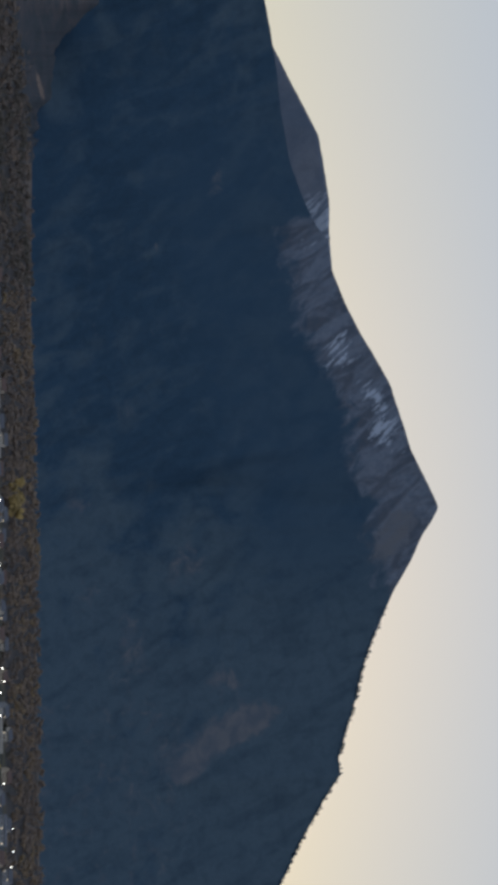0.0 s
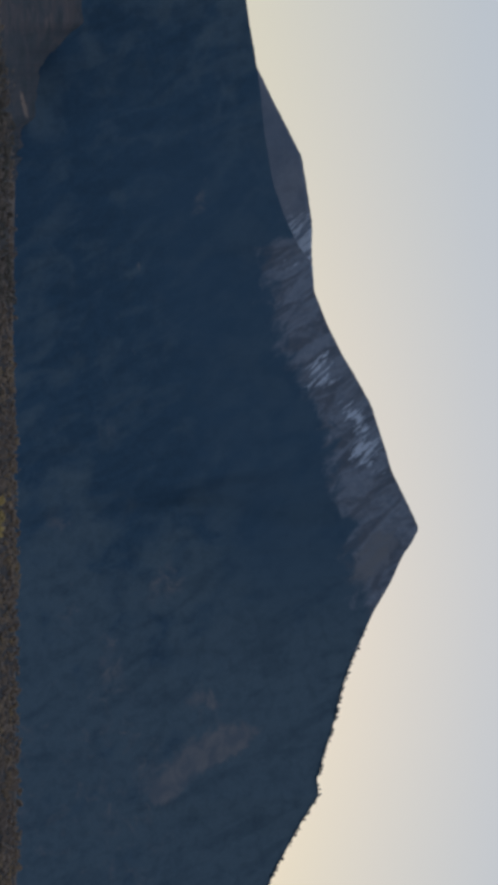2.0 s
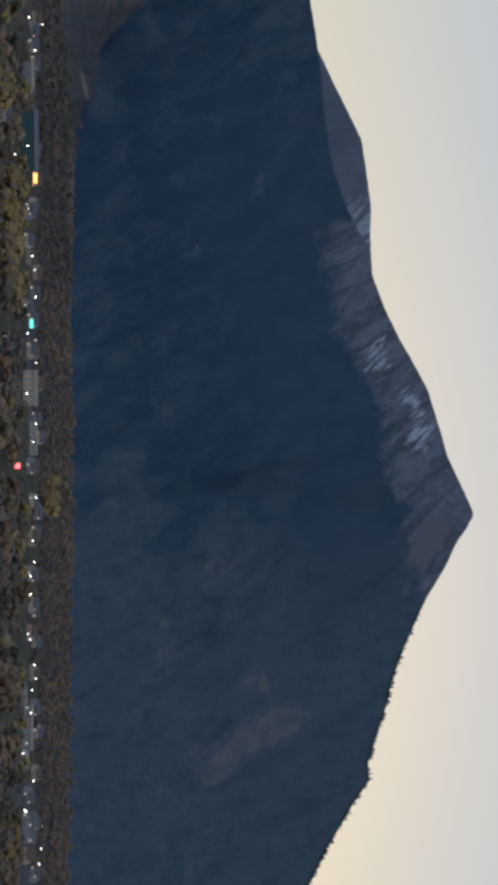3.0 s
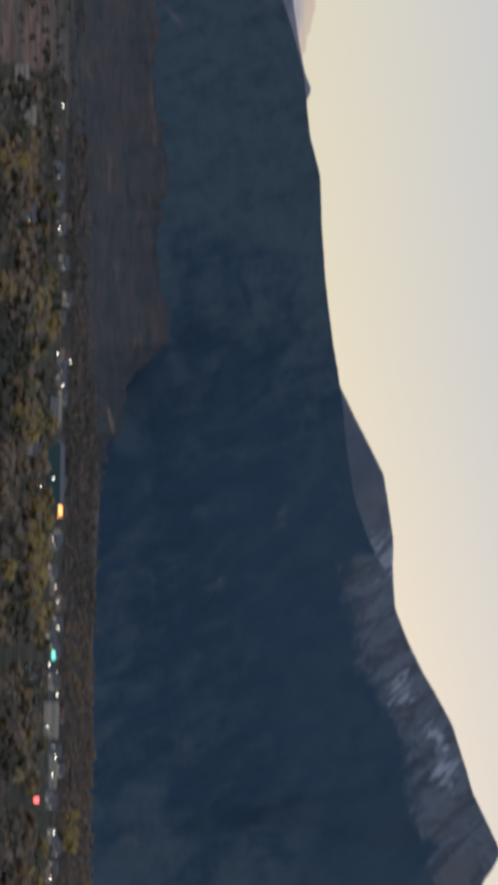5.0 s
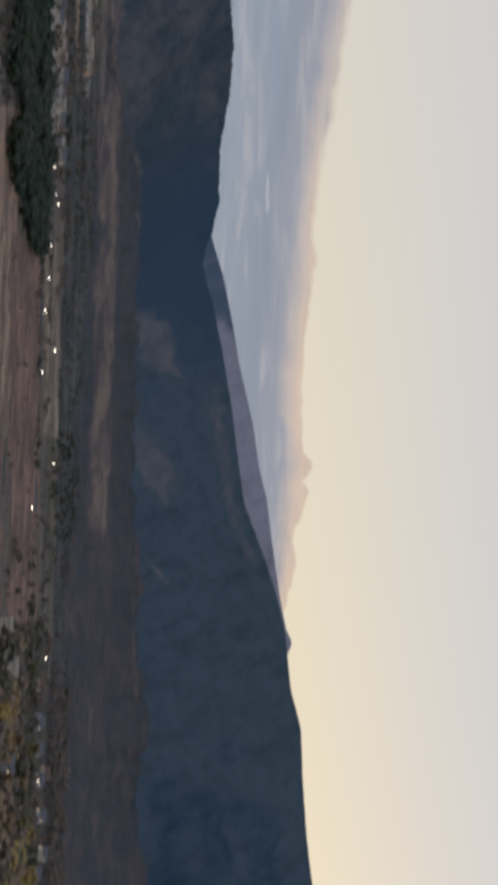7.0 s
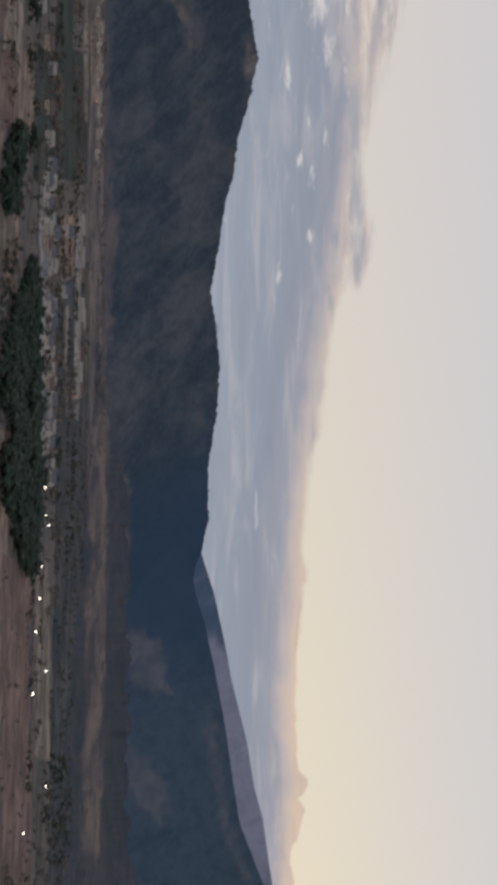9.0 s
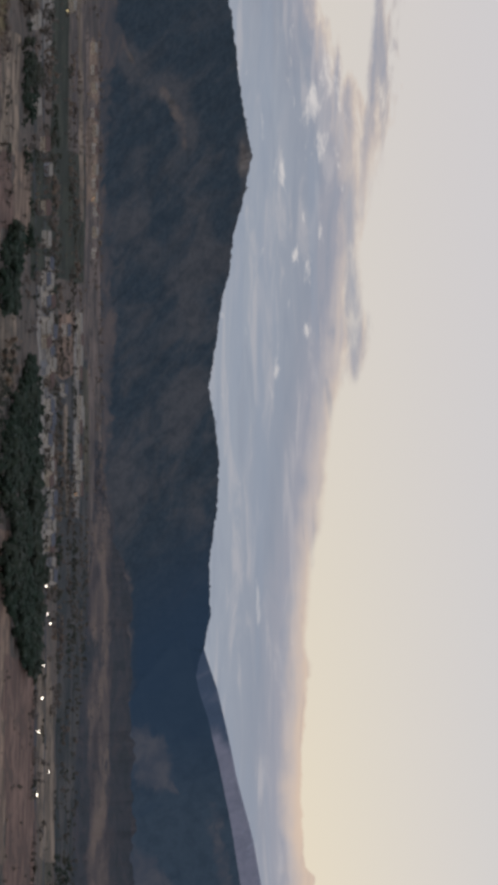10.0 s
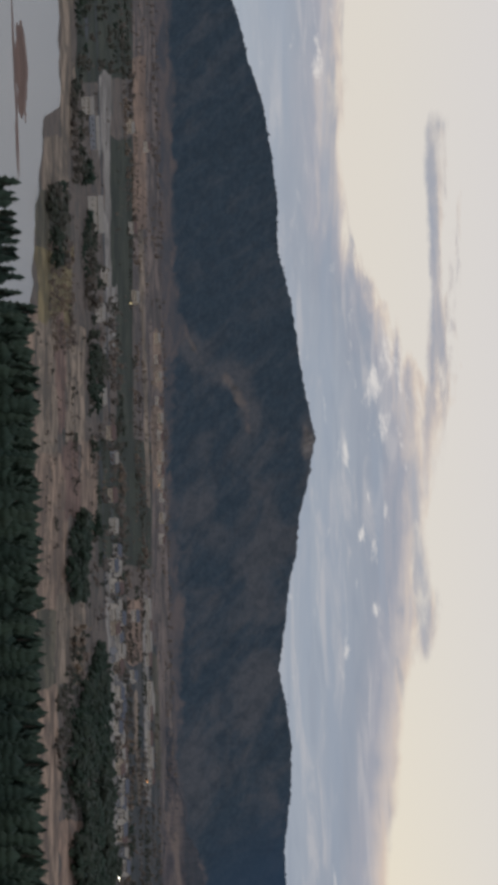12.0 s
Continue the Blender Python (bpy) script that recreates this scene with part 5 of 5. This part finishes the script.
def house(name, label, category, group, long, deep, wall, rise, wall_material, roof_material, windows, storeys=1, lit_every=0, chimney=True):
    """A gabled building with its long side to the south (minus y)."""
    base = tagged(new(name), label, category, group)
    x, y = long / 2, deep / 2
    gable = [(-y, -0.6), (y, -0.6), (y, wall), (0, wall + rise), (-y, wall)]
    body = prism("outer_wall", gable, -x, x, wall_material)
    body.transform(pose(0, 0, 0, 0, 0, 90))
    part("outer_wall", body, base)
    out, thick = 0.6, 0.28
    slope = rise / y
    for k in (-1, 1):
        roof = prism("roof", [(k * (y + out), wall - out * slope), (0, wall + rise), (0, wall + rise + thick), (k * (y + out), wall - out * slope + thick)], -x - out, x + out, roof_material)
        roof.transform(pose(0, 0, 0, 0, 0, 90))
        part("roof_slope", roof, base)
    if chimney:
        part("chimney", solid("chimney", [(x * 0.4, x * 0.4 + 0.9, 0.4, 1.2, wall, wall + rise + 1.0), (x * 0.4 - 0.08, x * 0.4 + 0.98, 0.32, 1.28, wall + rise + 1.0, wall + rise + 1.15)], CLAY), base, "brick chimney")
    pane_high, pane_wide = min(1.3, wall / storeys * 0.4), 1.0
    for floor_no in range(storeys):
        sill = wall / storeys * (floor_no + 0.35)
        for n in range(windows):
            cx = -x + long * (n + 0.5) / windows
            if floor_no == 0 and n == windows // 2:
                door = part("door", solid("door", [(cx - 0.55, cx + 0.55, -y - 0.06, -y + 0.02, 0, 2.1)], DOOR_WOOD), base)
                part("door_frame", solid("door_frame", [(cx - 0.68, cx - 0.552, -y - 0.1, -y + 0.02, 0, 2.2), (cx + 0.552, cx + 0.68, -y - 0.1, -y + 0.02, 0, 2.2), (cx - 0.552, cx + 0.552, -y - 0.1, -y + 0.02, 2.104, 2.2)], WHITE_WALL), door)
                continue
            shine = lit_every and (n + floor_no) % lit_every == 0
            window = part("window", solid("window", [(cx - pane_wide / 2, cx + pane_wide / 2, -y - 0.05, -y + 0.02, sill, sill + pane_high)], WARM_WINDOW if shine else GLASS), base, "lit window" if shine else "")
            part("window_sill", solid("window_sill", [(cx - pane_wide / 2 - 0.1, cx + pane_wide / 2 + 0.1, -y - 0.16, -y + 0.02, sill - 0.14, sill - 0.01)], WHITE_WALL), window)
    return base


def settle(kinds, places, spin=50.0):
    """Stand buildings at (bearing, dip of the foot), each turned roughly towards the lookout."""
    for n, (bearing, dip) in enumerate(places):
        m = Matrix.Translation(spot(bearing, reach(dip), FLOOR + 0.3)) @ pose(0, 0, 0, 0, 0, -bearing + rng.uniform(-spin, spin))
        if n < len(kinds):
            kinds[n].matrix_basis = m
        else:
            copy_thing(kinds[n % len(kinds)], m)


village = "village houses"
cottages = [
    house("house", "white rendered house with a slate roof", "house", village, 11, 8, 4.6, 3.0, WHITE_WALL, SLATE, 4),
    house("house", "white rendered house with a tin roof", "house", village, 13, 9, 5.2, 2.6, WHITE_WALL, TIN, 4, 2),
    house("house", "cream house with a clay tile roof", "house", village, 12, 9, 4.8, 3.4, CREAM_WALL, CLAY, 4),
    house("house", "grey house with a pale tin roof", "house", village, 10, 8, 4.4, 2.6, GREY_WALL, TIN, 3),
    house("house", "white two-storey house with a slate roof", "house", village, 12, 9, 6.4, 2.8, WHITE_WALL, SLATE, 4, 2),
]
settle(cottages, [(-42.6 + 0.47 * k + rng.uniform(-0.12, 0.12), -3.58 + rng.uniform(-0.07, 0.03)) for k in range(20)] + [(-41.68, -3.72), (-40.92, -3.74), (-40.51, -3.73), (-39.7, -3.75), (-38.57, -3.67), (-37.61, -3.69), (-36.81, -3.64), (-46.1, -3.72), (-45.4, -3.62),
                  (-40.8, -3.16), (-39.06, -3.2), (-36.15, -2.88), (-36.5, -3.66), (-35.6, -3.68), (-34.8, -3.66), (-42.3, -3.72), (-43.4, -3.70), (-44.3, -3.72)])
settle([house("house", "cream far house below the hill", "house", "far houses", 14, 9, 5.5, 3.0, CREAM_WALL, TIN, 4), house("house", "white far house below the hill", "house", "far houses", 12, 9, 6.0, 3.0, WHITE_WALL, CLAY, 4, 2)],
       [(-48.8, -2.26), (-48.2, -2.27), (-47.7, -2.25), (-47.0, -2.28), (-46.5, -2.24), (-46.0, -2.26), (-45.4, -2.25), (-45.0, -2.27), (-44.6, -2.27), (-44.2, -2.24), (-43.6, -2.26), (-43.0, -2.28), (-54.9, -2.86), (-54.3, -2.40), (-50.0, -2.88), (-52.0, -2.9)])
settle([house("shed", "long white shed with a pale roof", "shed", "long white sheds", 24, 11, 4.6, 2.2, WHITE_WALL, TIN, 8, chimney=False), house("shed", "long white shed with a clay roof", "shed", "long white sheds", 16, 10, 4.4, 2.4, WHITE_WALL, CLAY, 6, chimney=False)],
       [(-41.0, -2.73), (-40.5, -2.70), (-38.3, -2.68), (-36.2, -2.72), (-40.06, -2.72), (-39.55, -2.74), (-38.6, -2.72), (-38.0, -2.74), (-36.75, -2.75), (-37.3, -2.76)], 6)
settle([house("barn", "big white barn with a pale tin roof", "barn", "", 29, 14, 7.5, 3.8, WHITE_WALL, TIN, 6, chimney=False)], [(-52.42, -4.02)], 4)
settle([house("house", "white house beside the lake farm", "house", "", 13, 9, 6.0, 2.8, WHITE_WALL, TIN, 4, 2)], [(-55.5, -4.10)], 8)
settle([house("shed", "long grey shed at the lake farm", "shed", "", 27, 11, 5.0, 2.4, GREY_WALL, TIN, 6, chimney=False)], [(-54.75, -3.90)], 6)
settle([house("shed", "small white shed by the pasture", "shed", "small white sheds", 14, 8, 5.0, 2.4, WHITE_WALL, TIN, 3, chimney=False)], [(-49.58, -3.92), (-47.2, -3.95), (-50.6, -3.72)], 35)
# the town under the mountain
settle([house("warehouse", "long teal-clad warehouse in the town", "warehouse", "", 52, 22, 10.0, 3.0, TEAL_WALL, SLATE, 9, chimney=False)], [(-8.7, -3.78)], 3)
settle([house("warehouse", "long grey warehouse with a tin roof", "warehouse", "", 26, 16, 6.5, 2.4, GREY_WALL, TIN, 7, chimney=False)], [(-10.5, -3.74)], 3)
settle([house("hall", "pale grey hall in the town", "hall", "", 30, 18, 9.0, 2.8, WHITE_WALL, TIN, 6, 2, chimney=False)], [(-1.65, -3.78)], 3)
settle([house("shed", "long pale shed in the town", "shed", "", 30, 10, 4.5, 1.8, WHITE_WALL, TIN, 7, chimney=False)], [(-0.2, -3.60)], 3)
settle([house("hall", "grey flat hall with a lit front", "hall", "", 26, 16, 9.0, 1.5, GREY_WALL, SLATE, 6, 2, 3, chimney=False)], [(10.9, -3.72)], 3)
settle([house("warehouse", "long low grey store", "warehouse", "", 38, 16, 6.0, 1.6, GREY_WALL, TIN, 10, 1, 4, chimney=False)], [(8.1, -3.72)], 2)
settle([house("farm_shed", "white open-sided farm shed", "shed", "", 26, 10, 6.5, 2.0, WHITE_WALL, TIN, 5, chimney=False)], [(-19.85, -4.80)], 4)
settle([house("farm_shed", "pale farm shed with a tin roof", "shed", "", 13, 10, 8.0, 2.4, WHITE_WALL, TIN, 3, chimney=False)], [(-19.0, -4.66)], 4)
town = "town houses"
settle([house("house", "grey town house among trees", "house", town, 12, 9, 6.0, 3.0, GREY_WALL, SLATE, 4, 2, 4), house("house", "white town house among trees", "house", town, 11, 9, 5.6, 3.0, WHITE_WALL, SLATE, 4, 2, 5),
        house("house", "cream town house with a clay roof", "house", town, 12, 9, 5.6, 3.2, CREAM_WALL, CLAY, 4, 2)],
       [(-15.8, -3.66), (-13.2, -3.62), (-12.1, -3.50), (-11.4, -3.60), (-6.9, -3.62), (-5.4, -3.70), (-4.4, -3.60), (-3.6, -3.64), (-2.7, -3.60), (0.6, -3.70), (1.6, -3.62), (2.7, -3.64), (3.7, -3.66), (4.6, -3.62), (5.4, -3.66),
        (12.2, -3.50), (-17.5, -3.7), (-14.5, -4.1), (-12.8, -4.3), (-9.5, -4.4), (-6.0, -4.2), (-3.0, -4.35), (0.0, -4.15), (3.0, -4.2), (-16.2, -4.6), (-11.0, -4.7)] + [(round(-18.5 + 0.92 * k + rng.uniform(-0.3, 0.3), 2), round(rng.choice([-3.48, -3.58, -3.74]) + rng.uniform(-0.05, 0.05), 2)) for k in range(34)], 40)


# ---- street lamps and lit signs ----
def street_lamp(bulb, label, group):
    base = tagged(new("street_lamp"), label, "street lamp", group)
    pole = tri_mesh("pole", *limb((0, 0, -0.4), (0, 0, 7.2), 0.11, 0.07, 8), STEEL)
    part("pole", pole, base)
    part("arm", tri_mesh("arm", *limb((0, 0, 7.1), (0, -1.5, 7.5), 0.06, 0.05, 6), STEEL), base)
    head = bmesh.new()
    bmesh.ops.create_uvsphere(head, u_segments=10, v_segments=6, radius=0.54, matrix=Matrix.Translation((0, -1.6, 7.0)) @ Matrix.Diagonal((1, 1, 0.8, 1)))
    mesh = bpy.data.meshes.new("globe")
    head.to_mesh(mesh)
    head.free()
    mesh.materials.append(bulb)
    part("globe", mesh, base, "glowing globe")
    part("cap", tri_mesh("cap", *limb((0, -1.6, 7.45), (0, -1.6, 7.75), 0.5, 0.15, 8), STEEL), base)
    return base


def light_up(kind, places):
    for n, (bearing, dip) in enumerate(places):
        m = Matrix.Translation(spot(bearing, (EYE - 6.2) / math.tan(radians(-dip)), FLOOR + 0.2)) @ pose(0, 0, 0, 0, 0, -bearing)
        if n == 0:
            kind.matrix_basis = m
        else:
            copy_thing(kind, m)


light_up(street_lamp(WHITE_LAMP, "lit street lamp with a white globe", "town street lamps"),
         [(round(-12 + 0.86 * k + rng.uniform(-0.3, 0.3), 2), round(-3.55 + rng.uniform(-0.28, 0.2), 2)) for k in range(0, 28, 2)] + [(-11.97, -3.18), (-11.26, -3.4), (-9.61, -3.45), (-8.81, -3.43), (-6.9, -3.48), (-6.61, -3.49), (-5.45, -3.53), (-4.28, -3.43), (-2.37, -3.42), (-1.31, -3.49), (2.76, -3.5), (3.78, -3.56), (4.3, -3.56), (5.59, -3.56),
          (6.32, -3.44), (7.04, -3.49), (7.68, -3.52), (9.6, -3.43), (10.46, -3.63), (10.86, -3.2), (11.49, -3.18), (11.92, -3.24), (7.36, -3.84), (-8.33, -4.01), (-0.62, -3.43), (2.06, -3.88)])
light_up(street_lamp(WHITE_LAMP, "lit street lamp along the village road", "village street lamps"),
         [(-19.28, -3.45), (-15.79, -3.55), (-29.25, -3.79), (-28.13, -3.48), (-27.48, -3.83), (-24.87, -3.41), (-32.6, -3.55), (-32.33, -3.48), (-31.7, -3.66), (-31.15, -3.66), (-23.56, -4.0), (-30.2, -3.7), (-33.4, -3.6)])
light_up(street_lamp(AMBER_LAMP, "lit street lamp with an amber globe", "amber street lamps"), [(-7.46, -3.5), (9.24, -3.75), (-44.55, -2.23), (-36.06, -2.76)])
light_up(street_lamp(YELLOW_LAMP, "lit street lamp with a yellow globe", "yellow street lamps"), [(-7.99, -3.44), (-7.73, -3.46), (-3.02, -3.44), (-49.83, -2.91)])


def lit_sign(label, bearing, dip, wide, high, lamp):
    base = tagged(new("lit_sign"), label, "sign")
    for k in (-1, 1):
        part("post", tri_mesh("post", *limb((k * wide * 0.35, 0, -0.4), (k * wide * 0.35, 0, 5.2), 0.14, 0.12, 8), STEEL), base)
    box = part("cabinet", solid("cabinet", [(-wide / 2, wide / 2, -0.25, 0.25, 5.0, 5.0 + high)], STEEL, 0.06), base)
    part("light_panel", solid("light_panel", [(-wide / 2 + 0.15, wide / 2 - 0.15, -0.32, -0.252, 5.15, 4.85 + high)], lamp), box, "glowing panel")
    base.matrix_basis = Matrix.Translation(spot(bearing, (EYE - 5.0) / math.tan(radians(-dip)), FLOOR + 0.2)) @ pose(0, 0, 0, 0, 0, -bearing)


lit_sign("glowing amber display on two posts", -7.75, -3.46, 15.0, 3.6, AMBER_LAMP)
lit_sign("glowing green shop sign on two posts", -3.5, -3.58, 8.0, 3.2, GREEN_LAMP)
lit_sign("glowing red sign on two posts", 0.6, -4.0, 4.2, 4.2, RED_LAMP)
lit_sign("glowing pale yellow sign on two posts", 7.0, -3.92, 9.0, 1.6, YELLOW_LAMP)
